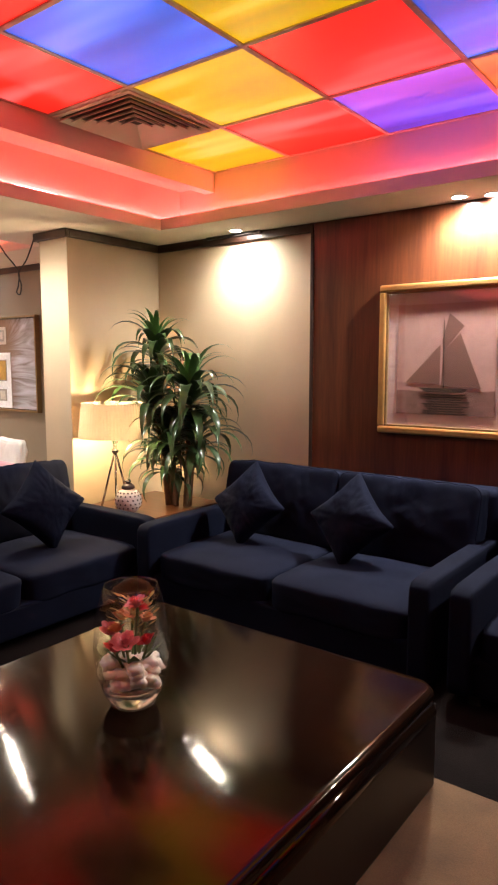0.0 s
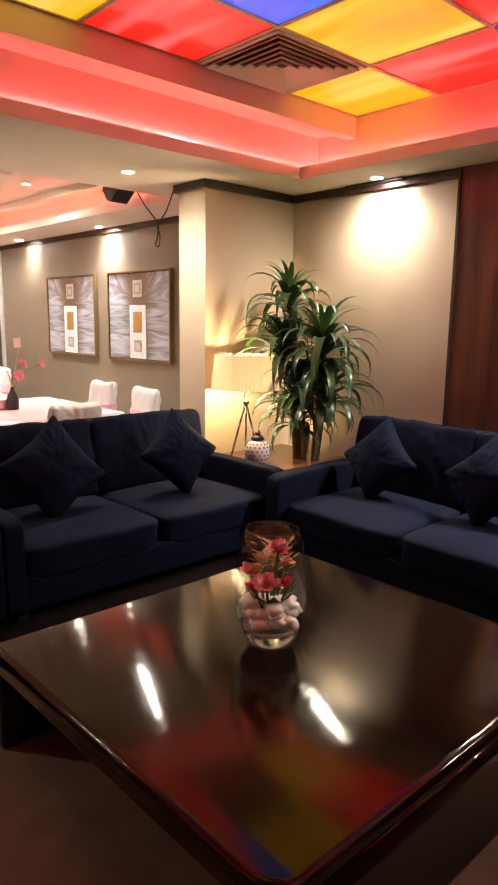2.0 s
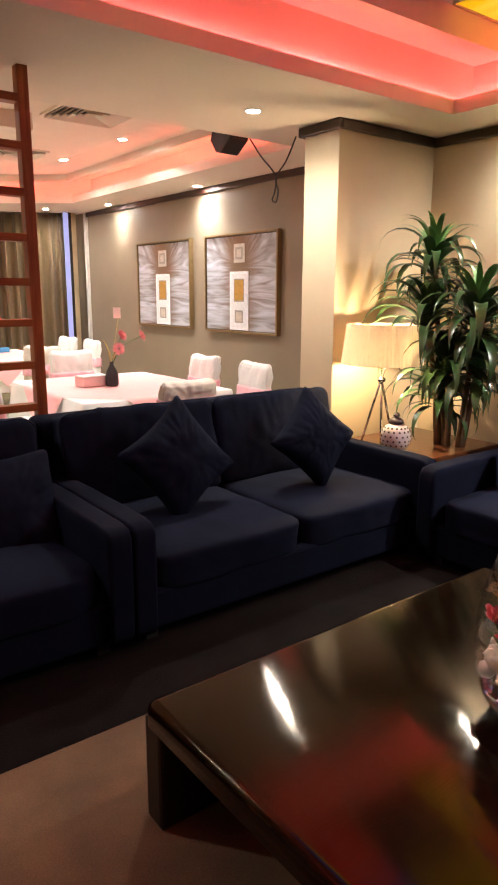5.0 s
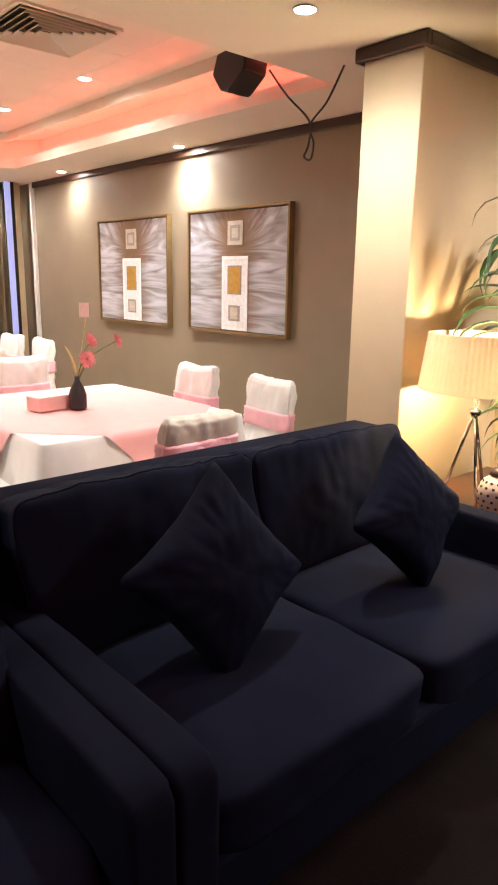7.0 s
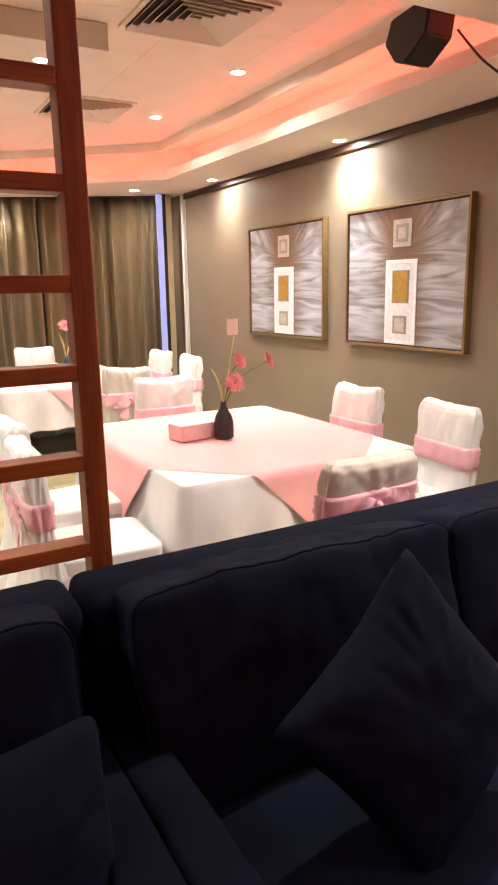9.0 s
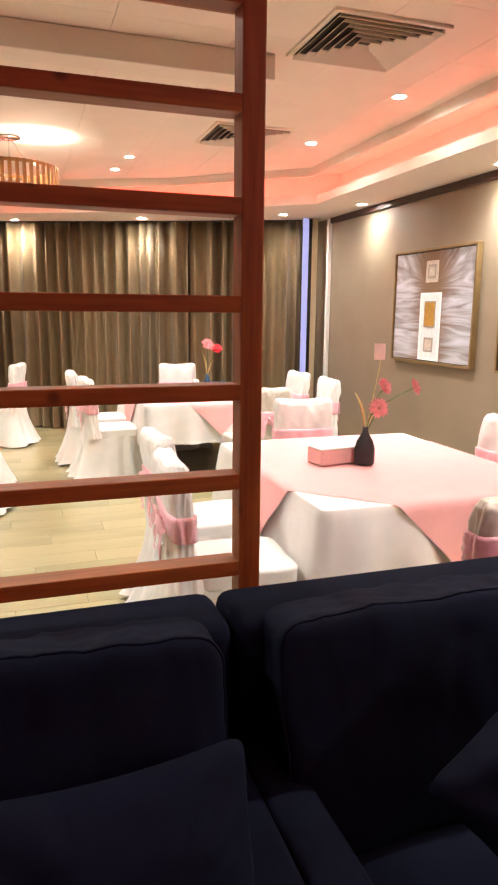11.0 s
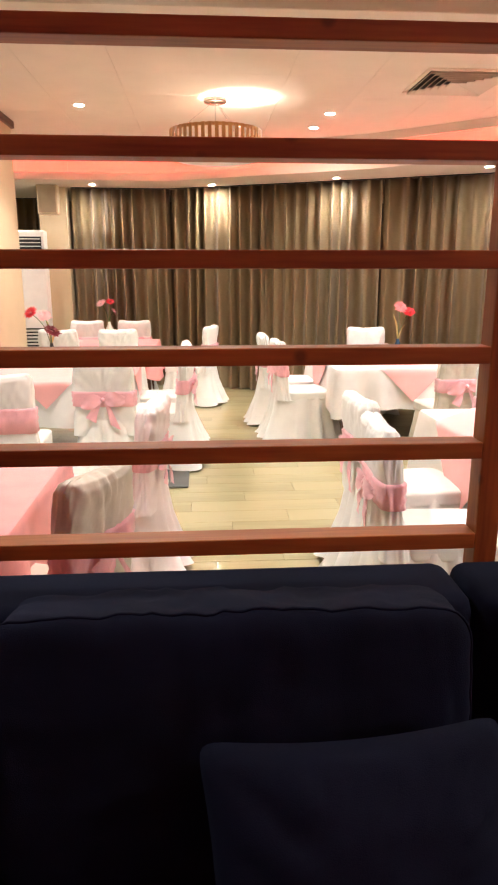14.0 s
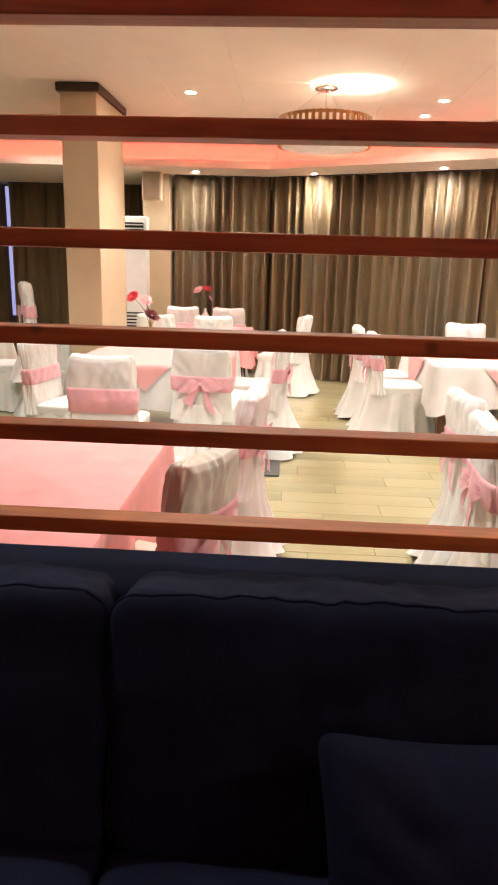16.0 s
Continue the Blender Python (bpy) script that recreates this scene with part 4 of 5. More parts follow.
ship = thing("framed_ship_picture", pose(PX, YW - 0.032, PZ), "gold-framed sepia print of a sailing yacht behind glass", "picture")


def frame_ring(w, h, rail, depth, r=0.006, back=0.0):
    bm = bmesh.new()
    for a, b, c, d in ((-w / 2, w / 2, h / 2 - rail, h / 2), (-w / 2, w / 2, -h / 2, -h / 2 + rail), (-w / 2, -w / 2 + rail, -h / 2 + rail, h / 2 - rail), (w / 2 - rail, w / 2, -h / 2 + rail, h / 2 - rail)):
        box(a, b, -depth, -back, c, d, r, 2, bm)
    return bm


def flat_shape(pts, y, thick=0.0015):
    bm = bmesh.new()
    a = [bm.verts.new((x, y, z)) for x, z in pts]
    b = [bm.verts.new((x, y - thick, z)) for x, z in pts]
    bm.faces.new(a)
    bm.faces.new(b)
    n = len(pts)
    for i in range(n):
        bm.faces.new((a[i], a[(i + 1) % n], b[(i + 1) % n], b[i]))
    bmesh.ops.recalc_face_normals(bm, faces=bm.faces[:])
    return bm


part("frame", frame_ring(PW, PH, 0.048, 0.045, 0.012), M_GOLD, ship, "gilded moulding")
part("inner_lip", frame_ring(PW - 0.096, PH - 0.096, 0.014, 0.030, 0.003), M_GOLDP, ship)
part("mat_board", box(-PW / 2 + 0.05, PW / 2 - 0.05, -0.010, -0.002, -PH / 2 + 0.05, PH / 2 - 0.05), M_MATB, ship, "pale mat board")
part("print", box(-0.335, 0.335, -0.013, -0.0105, -0.365, 0.365), M_PRINT, ship, "sepia photograph")
part("sea", flat_shape([(-0.335, -0.365), (0.335, -0.365), (0.335, -0.20), (0.1, -0.215), (-0.335, -0.205)], -0.0135), mat("sepia_sea", (0.25, 0.13, 0.105), 0.6, 0, 0.4, 12, 50, 0), ship)
part("sail", flat_shape([(-0.03, 0.10), (-0.27, -0.155), (-0.03, -0.165)], -0.0140), M_SAIL, ship)
part("sail", flat_shape([(0.025, 0.30), (0.125, 0.215), (-0.01, 0.05), (-0.02, 0.12)], -0.0150), M_SAIL, ship)
part("sail", flat_shape([(0.10, 0.17), (0.245, -0.185), (-0.02, -0.175), (-0.01, 0.05)], -0.0160), M_SAIL, ship)
part("hull", flat_shape([(-0.18, -0.185), (0.16, -0.19), (0.13, -0.215), (-0.12, -0.215)], -0.0180), M_HULL, ship)
part("mast", flat_shape([(-0.012, 0.26), (-0.006, 0.26), (0.004, -0.19), (-0.004, -0.19)], -0.0195), M_HULL, ship)
for k in range(9):
    z = -0.226 - 0.0155 * k
    w0, w1 = -0.14 - 0.02 * math.sin(k * 1.9), 0.15 + 0.03 * math.sin(k * 2.7)
    part("water_reflection", flat_shape([(w0, z), (w1, z - 0.002), (w1 - 0.02, z - 0.011), (w0 + 0.025, z - 0.012)], -0.0150), M_HULL, ship)
g = part("glass", box(-PW / 2 + 0.06, PW / 2 - 0.06, -0.027, -0.024, -PH / 2 + 0.06, PH / 2 - 0.06), M_PANE, ship, "glossy picture glass")
g.visible_shadow = False

# slatted divider
lad = thing("slatted_divider", pose(-4.81, 0, 0), "red-brown wooden ladder-like room divider", "room divider")
for y in (1.603, -1.10):
    part("post", box(-0.034, 0.034, y - 0.029, y + 0.029, 0, SOFFIT - 0.001, 0.004, 2), M_POST, lad)
for z in (0.219, 0.452, 0.686, 0.923, 1.157, 1.388, 1.604, 1.833, 2.061, 2.289, 2.517):
    part("rail", box(-0.036, 0.033, -1.071, 1.574, z - 0.041, z, 0.003, 2), M_LADDER, lad)

# ---- dining room ----
def abstract_picture(x0, x1, label):
    w, h = x1 - x0, 0.98
    p = thing("abstract_picture", pose((x0 + x1) / 2, YW - 0.003, 1.622), label, "picture", "pair of abstract pictures")
    part("frame", frame_ring(w + 0.05, h + 0.05, 0.022, 0.055, 0.003), M_GOLDP, p, "antique gold frame")
    part("shadow_gap", frame_ring(w, h, 0.008, 0.036, 0.001), M_BLACK, p, "black inner edge")
    part("canvas", box(-w / 2 + 0.006, w / 2 - 0.006, -0.040, -0.004, -h / 2 + 0.006, h / 2 - 0.006), M_ARTA, p, "silver grey canvas with rayed brush strokes")
    y = -0.0403
    block = part("painted_block", box(-0.165, 0.165, y - 0.004, y, -0.482, 0.125, 0.002, 1), M_ARTW, p, "white upright block")
    part("block_border", frame_ring(0.33, 0.607, 0.028, 0.006, 0.002), M_ARTE, block, "thick white brush border").location = (0, y, -0.1785)
    part("painted_square", box(-0.088, 0.088, y - 0.007, y - 0.0043, -0.185, 0.050), M_ARTK, p)
    part("gold_square", box(-0.076, 0.076, y - 0.009, y - 0.0073, -0.172, 0.038), M_ARTG, p, "gold leaf square")
    part("painted_square", box(-0.072, 0.072, y - 0.007, y - 0.0043, -0.405, -0.275), M_ARTK, p)
    part("painted_square", box(-0.050, 0.050, y - 0.009, y - 0.0073, -0.390, -0.292), M_ARTB, p)
    part("painted_square", box(-0.095, 0.095, y - 0.004, y, 0.215, 0.405), M_ARTB, p, "beige painted square")
    part("painted_square", box(-0.064, 0.064, y - 0.006, y - 0.0043, 0.248, 0.372), M_ARTK, p)
    part("painted_square", box(-0.038, 0.038, y - 0.008, y - 0.0063, 0.272, 0.348), M_ARTB, p)


abstract_picture(-7.572, -6.340, "square abstract canvas in silver, brown and gold, thin gold frame")
abstract_picture(-9.158, -7.928, "square abstract canvas in silver, brown and gold, thin gold frame")

# black loudspeaker under the tray edge
spk = thing("loudspeaker", pose(-5.93, 3.72, 2.775) @ Matrix.Diagonal((0.64, 0.64, 0.66, 1)), "black wedge-shaped loudspeaker hanging at the cove", "loudspeaker")
bm = prism([(-0.24, -0.02), (-0.17, 0.14), (0.10, 0.17), (0.25, 0.10), (0.22, -0.06), (0.0, -0.20), (-0.12, -0.17)], -0.14, 0.14)
bmesh.ops.rotate(bm, verts=bm.verts[:], cent=(0, 0, 0), matrix=Matrix.Rotation(radians(90), 3, "X"))
bmesh.ops.bevel(bm, geom=bm.edges[:], offset=0.012, segments=2, affect="EDGES")
part("body", bm, M_BLACK, spk)
part("bracket", box(-0.03, 0.03, -0.02, 0.02, 0.14, 0.19), M_BLACK, spk)
cable = thing("loose_cable", pose(0, 0, 0), "thin black cable hanging in a loop from the soffit", "cable")


def smooth_path(pts, k=8):
    out = []
    P = [Vector(p) for p in pts]
    P = [P[0]] + P + [P[-1]]
    for i in range(1, len(P) - 2):
        for j in range(k):
            t = j / k
            a, b, c, d = P[i - 1:i + 3]
            out.append(0.5 * ((2 * b) + (c - a) * t + (2 * a - 5 * b + 4 * c - d) * t * t + (3 * b - a - 3 * c + d) * t ** 3))
    return out + [P[-2]]


part("wire", tube(smooth_path([(-5.70, 3.75, 2.74), (-5.55, 3.75, 2.58), (-5.37, 3.75, 2.42), (-5.37, 3.75, 2.30), (-5.40, 3.75, 2.24), (-5.35, 3.75, 2.22), (-5.33, 3.75, 2.30), (-5.36, 3.75, 2.40), (-5.24, 3.75, 2.50), (-5.13, 3.75, 2.655)]), 0.006, 6), M_BLACK, cable)

# curtains
def curtain(ax, ay, bx, by, folds, seed, label="floor-length taupe grey curtain in deep folds"):
    """One drawn curtain between two points of the plan."""
    c = thing("curtain", pose(ax, ay, 0, 0, 0, math.degrees(math.atan2(by - ay, bx - ax))), label, "curtain", "window curtains")
    L = math.hypot(bx - ax, by - ay)
    rnd = random.Random(seed)
    n = folds * 10
    ph = [rnd.uniform(-1.7, 1.7) for _ in range(folds + 2)]
    am = [rnd.uniform(0.025, 0.10) for _ in range(folds + 2)]
    bm = bmesh.new()
    rows = []
    for iz, z in enumerate((0.012, 0.6, 1.3, 2.0, 2.645)):
        row = []
        for i in range(n + 1):
            u = i / n * folds
            k = int(u)
            f = u - k
            a = am[k] * (1 - f) + am[k + 1] * f
            p = ph[k] * (1 - f) + ph[k + 1] * f
            s = math.sin(2 * math.pi * u + p)
            y = a * math.copysign(abs(s) ** 0.75, s) * (1.0 if iz < 4 else 0.75) + 0.012 * noise.noise(Vector((u, z, seed)))
            row.append(bm.verts.new((i / n * L + 0.010 * math.cos(2 * math.pi * u + p), y, z)))
        rows.append(row)
    for a, b in zip(rows, rows[1:]):
        for i in range(n):
            bm.faces.new((a[i], a[i + 1], b[i + 1], b[i]))
    bmesh.ops.solidify(bm, geom=bm.faces[:], thickness=0.004)
    part("fabric", bm, M_CURTAIN, c, smooth=True)
    part("header_rail", box(0, L, -0.02, 0.02, 2.646, SOFFIT - 0.001), M_BLACK, c)


CB = [(-11.062, 4.362), (-11.68, 3.10), (-12.30, 1.75), (-12.86, 0.50)]
curtain(*CB[0], *CB[1], 9, 1)
curtain(*CB[1], *CB[2], 10, 2)
curtain(*CB[2], *CB[3], 9, 3)
curtain(-12.86, 0.50, -12.82, -0.80, 9, 4)
curtain(-14.2, -1.55, -14.2, -3.655, 13, 5)
curtain(-14.2, -3.745, -14.2, -5.8, 13, 6)

# daylight gap beside the picture wall
win = thing("window_1", pose(-10.93, 4.47, 0, 0, 0, -65), "tall narrow window strip with daylight behind the curtain edge", "window", kind="structure")
part("pane", box(0.16, 0.26, 0.05, 0.056, 0.3, 2.64), M_DAY, win, "pale daylight")
part("frame", box(0.105, 0.155, 0.0, 0.06, 0.0, 2.645), M_BLACK, win, "dark window frame")
part("jamb", box(0.0, 0.102, 0.0, 0.06, 0.0, 2.645, 0.004, 1), M_CREAM, win, "cream painted jamb")
part("mullion", box(0.2, 0.209, 0.03, 0.048, 0.3, 2.64), M_STEEL, win)
solo("window_trim", box(-10.80, -10.745, YW - 0.05, YW - 0.003, 0, 2.65, 0.004, 1), M_WHITEP, "white upright trim beside the window", "trim", "structure")
win2 = thing("window_2", pose(-14.28, -3.70, 0), "narrow bright window between curtains", "window", kind="structure")
part("pane", box(-0.01, 0, -0.04, 0.04, 0.6, 2.6), M_DAY, win2, "pale daylight")

# far pier, column, loudspeaker, air conditioner
solo("wall_pier", box(-13.0, -12.76, -1.22, -0.86, 0, SOFFIT, 0.004, 1), M_CREAM, "cream plastered pier", "wall", "structure")
solo("column_dining", box(-10.45, -9.50, -1.24, -0.92, 0, DTRAY, 0.006, 1), M_CREAM, "cream papered column", "column", "structure")
bm = box(-10.48, -9.47, -1.27, -0.89, DTRAY - 0.075, DTRAY - 0.004, 0.008, 1)
solo("trim_column", bm, M_CORNICE, "dark wooden cornice round the column head", "cornice", "structure")
ws = thing("wall_speaker", pose(-12.62, -1.05, 2.50), "pale box loudspeaker on the pier", "loudspeaker")
part("body", box(-0.08, 0.08, -0.14, 0.12, -0.20, 0.17, 0.015, 2), M_CREAM, ws)
part("grille", box(0.081, 0.088, -0.12, 0.10, -0.18, 0.15, 0.003, 1), mat("speaker_cloth", (0.38, 0.30, 0.2), 0.8), ws)
ac = thing("air_conditioner", pose(-12.75, -1.40, 0), "tall white floor-standing air conditioner", "air conditioner")
part("body", box(-0.17, 0.17, -0.26, 0.26, 0, 2.10, 0.02, 3), M_WHITEP, ac)
part("outlet", box(0.172, 0.178, -0.22, 0.22, 1.78, 2.02), M_BLACK, ac, "dark air outlet")
for k in range(5):
    part("louvre", box(0.178, 0.192, -0.21, 0.21, 1.80 + 0.046 * k, 1.812 + 0.046 * k), M_WHITEP, ac)
part("display", box(0.172, 0.177, -0.17, -0.07, 1.60, 1.64), M_BLACK, ac)
for k in range(7):
    part("intake_slot", box(0.171, 0.176, -0.20, 0.20, 0.55 + 0.045 * k, 0.57 + 0.045 * k), M_BLACK, ac)

bm = box(-8.55, -8.05, 0.42, 0.78, 0.001, 0.016, 0.004, 1)
solo("floor_plate", bm, mat("grey_metal_plate", (0.10, 0.095, 0.09), 0.5, 0.3), "flat dark grey plate lying on the floor", "plate")

# drum chandelier
ch = thing("drum_chandelier", pose(-9.512, 1.044, DTRAY), "round slatted wooden drum pendant with a frosted bottom, lit", "pendant lamp")
part("canopy", lathe([(0.085, -0.035), (0.10, -0.028), (0.10, -0.002)], 28), M_CHROME, ch, "metal canopy", True)
part("rod", tube([(0, 0, -0.03), (0, 0, -0.30)], 0.006, 8), M_CHROME, ch)
for k in range(3):
    a = 2.09 * k + 0.4
    part("cable", tube([(0.03 * math.cos(a), 0.03 * math.sin(a), -0.03), (0.36 * math.cos(a), 0.36 * math.sin(a), -0.27)], 0.002, 5), M_CHROME, ch)
MS = wood("drum_slat_wood", (0.42, 0.19, 0.06), (0.60, 0.30, 0.11), 2, 1, 0.4)
for z in (-0.265, -0.47):
    part("hoop", lathe([(0.372, z - 0.012), (0.388, z - 0.012), (0.388, z + 0.012), (0.372, z + 0.012), (0.372, z - 0.012)], 48, cap=False), MS, ch)
slat = None
for k in range(44):
    a = 2 * math.pi * k / 44
    m = pose(0.392 * math.cos(a), 0.392 * math.sin(a), -0.367, 0, 0, math.degrees(a))
    if slat is None:
        slat = part("slat", box(-0.004, 0.004, -0.015, 0.015, -0.115, 0.115), MS, ch)
        slat.matrix_basis = m
    else:
        twin("slat", slat, ch, m)
part("diffuser", lathe([(0.001, -0.498), (0.30, -0.497), (0.362, -0.485), (0.362, -0.478)], 40), mat("frosted_glass", (0.85, 0.82, 0.76), 0.6), ch, "frosted glass bottom", True)
d = bpy.data.lights.new("chandelier_light", "POINT")
d.energy, d.color, d.shadow_soft_size = 9.0, (1.0, 0.95, 0.87), 0.012
o = new("chandelier_light", d)
o.location = (-9.512, 1.044 + 0.20, DTRAY - 0.36)
d = bpy.data.lights.new("chandelier_uplight", "SPOT")
d.energy, d.color, d.shadow_soft_size, d.spot_size, d.spot_blend = 105.0, (1.0, 0.99, 0.95), 0.02, radians(86), 0.5
o = new("chandelier_uplight", d)
o.matrix_basis = look((-9.512, 1.044 + 0.02, DTRAY - 0.36), (-9.48, 1.044 + 0.13, DTRAY))


# banquet chairs
def cover_ring(bm, z, w, d, y, n, wr, seed, grow=0.0, k=5.0, knot=None):
    """One level of a loose cover: a rounded rectangle pushed in and out by folds."""
    out = []
    for i in range(n):
        a = 2 * math.pi * i / n
        ca, sa = math.cos(a), math.sin(a)
        q = (abs(ca) ** k + abs(sa) ** k) ** (-1 / k)
        px, py = q * ca, q * sa
        n1 = noise.noise(Vector((px * 2.2 + seed, py * 2.0, z * 5)))
        n2 = 1 - 2.6 * abs(noise.noise(Vector((px * 2.6 + z * 6 + seed, py * 2.2, z * 3.2 - px * 1.5))))
        n3 = 1 - 2.6 * abs(noise.noise(Vector((px * 4.5 - z * 9 + seed, py * 3.5 + 7, z * 5))))
        f = wr * (0.65 * n1 + 0.36 * n2 + 0.20 * n3 - 0.3)
        if knot is not None and py < -0.5:
            dx, dz = px * w / 2, z - knot
            ray = 1 - 2.2 * abs(noise.noise(Vector((math.atan2(dz, dx) * 4.2 + seed, seed, math.hypot(dx, dz) * 1.5))))
            f += wr * 0.5 * ray * min(1, math.hypot(dx, dz) / 0.06)
        out.append(bm.verts.new(((w / 2 + grow + f) * px, y + (d / 2 + grow + f) * py, z + 0.4 * f)))
    return out


def skin(bm, rings, top=False):
    n = len(rings[0])
    for a, b in zip(rings, rings[1:]):
        for i in range(n):
            bm.faces.new((a[i], a[(i + 1) % n], b[(i + 1) % n], b[i]))
    if top:
        bm.faces.new(rings[-1])


def banquet_chair(satin=False, bow_tied=True, seed=0.0, flare=1.0, slump=0.0, up=0.0, blush=False):
    """A chair under a fabric cover with a sash; it faces +y, its back stands at y = 0."""
    mt = M_COVER2 if satin else (M_COVERP if blush else M_COVER)
    lab = "blush pink fabric-covered banquet chair with a tied organza sash" if blush else "chair under a champagne satin cover with a pink sash" if satin else ("white fabric-covered banquet chair with a tied pink organza sash" if bow_tied else "white fabric-covered banquet chair with a plain pink sash band")
    c = thing("banquet_chair", pose(0, 0, -50), lab, "chair", "banquet chairs")
    lean = lambda z: -0.012 - 0.085 * (z - 0.45)
    bm = bmesh.new()
    lev = [(0.40, 0.475, 0.135), (0.50, 0.45, 0.112), (0.60, 0.43, 0.10), (0.66, 0.425, 0.095), (0.74, 0.432, 0.10), (0.81, 0.436, 0.104), (0.87, 0.432, 0.106), (0.912, 0.422, 0.10), (0.936, 0.39, 0.078), (0.946, 0.34, 0.045), (0.950, 0.22, 0.015)]
    fine = [tuple(p + (q - p) * k / 4 for p, q in zip(a, b)) for a, b in zip(lev, lev[1:]) for k in range(4)] + [lev[-1]]
    rings = [cover_ring(bm, z, w, d, lean(z), 96, 0.0145 if z < 0.93 else 0.010, seed, 0.0, 5.0, 0.676 + up if bow_tied else None) for z, w, d in fine]
    for r in rings[20:]:
        for v in r:
            rise = min(1, max(0, (v.co.z - 0.84) / 0.08))
            v.co.z += rise * (0.020 * min(1, (v.co.x / 0.19) ** 2) - slump * (0.5 + 0.5 * math.sin(v.co.x * 9 + seed)) - 0.010)
    skin(bm, rings, True)
    part("back_cover", bm, mt, c, "", True)
    s = part("seat_cover", puffy(0.45, 0.46, 0.09, 9, 0.12, 9, 0.007, 4.0 + seed), mt, c, smooth=True)
    s.location = (0, 0.25, 0.435)
    bm = bmesh.new()
    n, rows = 96, []
    for z, fl, wav in ((0.462, 0.0, 0.002), (0.40, 0.004, 0.006), (0.30, 0.014, 0.012), (0.18, 0.030, 0.020), (0.07, 0.048, 0.027), (0.012, 0.060, 0.032)):
        row = []
        for i in range(n):
            a = 2 * math.pi * i / n
            ca, sa = math.cos(a), math.sin(a)
            q = (abs(ca) ** 6 + abs(sa) ** 6) ** (-1 / 6)
            w = wav * (math.sin(a * 12 + 1.8 * math.sin(a * 3 + seed)) + 0.8 * noise.noise(Vector((ca * 5 + seed, sa * 5, z))))
            back = max(0.0, -q * sa) ** 8
            row.append(bm.verts.new(((0.217 + fl * flare * (1 + 0.6 * back) + w) * q * ca, 0.225 + (0.245 + 0.058 * back + fl * flare * (1 + 1.0 * back) + w) * q * sa, z + (0.06 * back if z > 0.39 else 0) + (0.012 * math.sin(a * 5 + seed) if z < 0.05 else 0) + (0.012 if z < 0.05 else 0))))
        rows.append(row)
    skin(bm, rows)
    part("skirt", bm, mt, c, "gathered cover skirt", True)
    bm = bmesh.new()
    rings = [cover_ring(bm, z + up, 0.430 + 0.08 * up, 0.100 + 0.06 * up, lean(z + up), 96, 0.0145, seed, g + 0.010) for k, (z, g) in enumerate(((0.618 if bow_tied else 0.565, -0.012), (0.626 if bow_tied else 0.575, 0.003), (0.645, -0.001), (0.662, 0.005), (0.680, 0.0), (0.700, 0.005), (0.716, 0.001), (0.728, 0.003), (0.735, -0.012)))]
    skin(bm, rings)
    part("sash", bm, M_PINK, c, "pink organza sash", True)
    if not bow_tied:
        return c
    yb = lean(0.67) - 0.066
    bm = bmesh.new()
    for sx in (-1, 1):
        prev = None
        for k in range(9):
            t = k / 8
            w = 0.010 + 0.040 * math.sin(math.pi * min(1, t * 0.95 + 0.05)) + 0.012 * t
            x = sx * (0.008 + 0.150 * t)
            cur = [bm.verts.new((x, yb - 0.004 - 0.024 * math.sin(math.pi * t) - 0.008 * math.sin(j * 2.1 + k), 0.678 + 0.018 * sx * t - 0.02 * t * t + (j / 4 - 0.5) * 2 * w)) for j in range(5)]
            if prev:
                for j in range(4):
                    bm.faces.new((prev[j], prev[j + 1], cur[j + 1], cur[j]))
            prev = cur
    bow = part("bow", bm, M_PINK, c, "tied bow loops", True)
    bow.location = (0, -0.085 * up - 0.003, up)
    for sx in (-1, 1):
        bm = bmesh.new()
        prev = None
        for k in range(8):
            t = k / 7
            x, z, w = sx * (0.008 + 0.10 * t - 0.02 * t * t), 0.675 - (0.10 + 0.05 * (sx > 0)) * t - 0.03 * t * t, 0.010 + 0.026 * t
            cur = [bm.verts.new((x + (j / 3 - 0.5) * 2 * w, yb - 0.006 - 0.014 * t + 0.007 * math.sin(j * 2 + k), z - 0.012 * j * t)) for j in range(4)]
            if prev:
                for j in range(3):
                    bm.faces.new((prev[j], prev[j + 1], cur[j + 1], cur[j]))
            prev = cur
        part("tail", bm, M_PINK, bow, "", True)
    bm = bmesh.new()
    bmesh.ops.create_icosphere(bm, subdivisions=2, radius=0.017)
    kn = part("knot", bm, M_PINK, bow, "", True)
    kn.location = (0, yb - 0.008, 0.676)
    return c


protos = [banquet_chair(False, True, 0.0), banquet_chair(True, True, 5.0, 0.8, 0.02, 0.085), banquet_chair(False, True, 11.0, 1.15, 0.01), banquet_chair(False, False, 17.0), banquet_chair(False, True, 23.0, 1.2, 0.015), banquet_chair(True, True, 31.0, 0.9, 0.02), banquet_chair(False, True, 41.0, 1.0, 0.012, 0.0, True)]
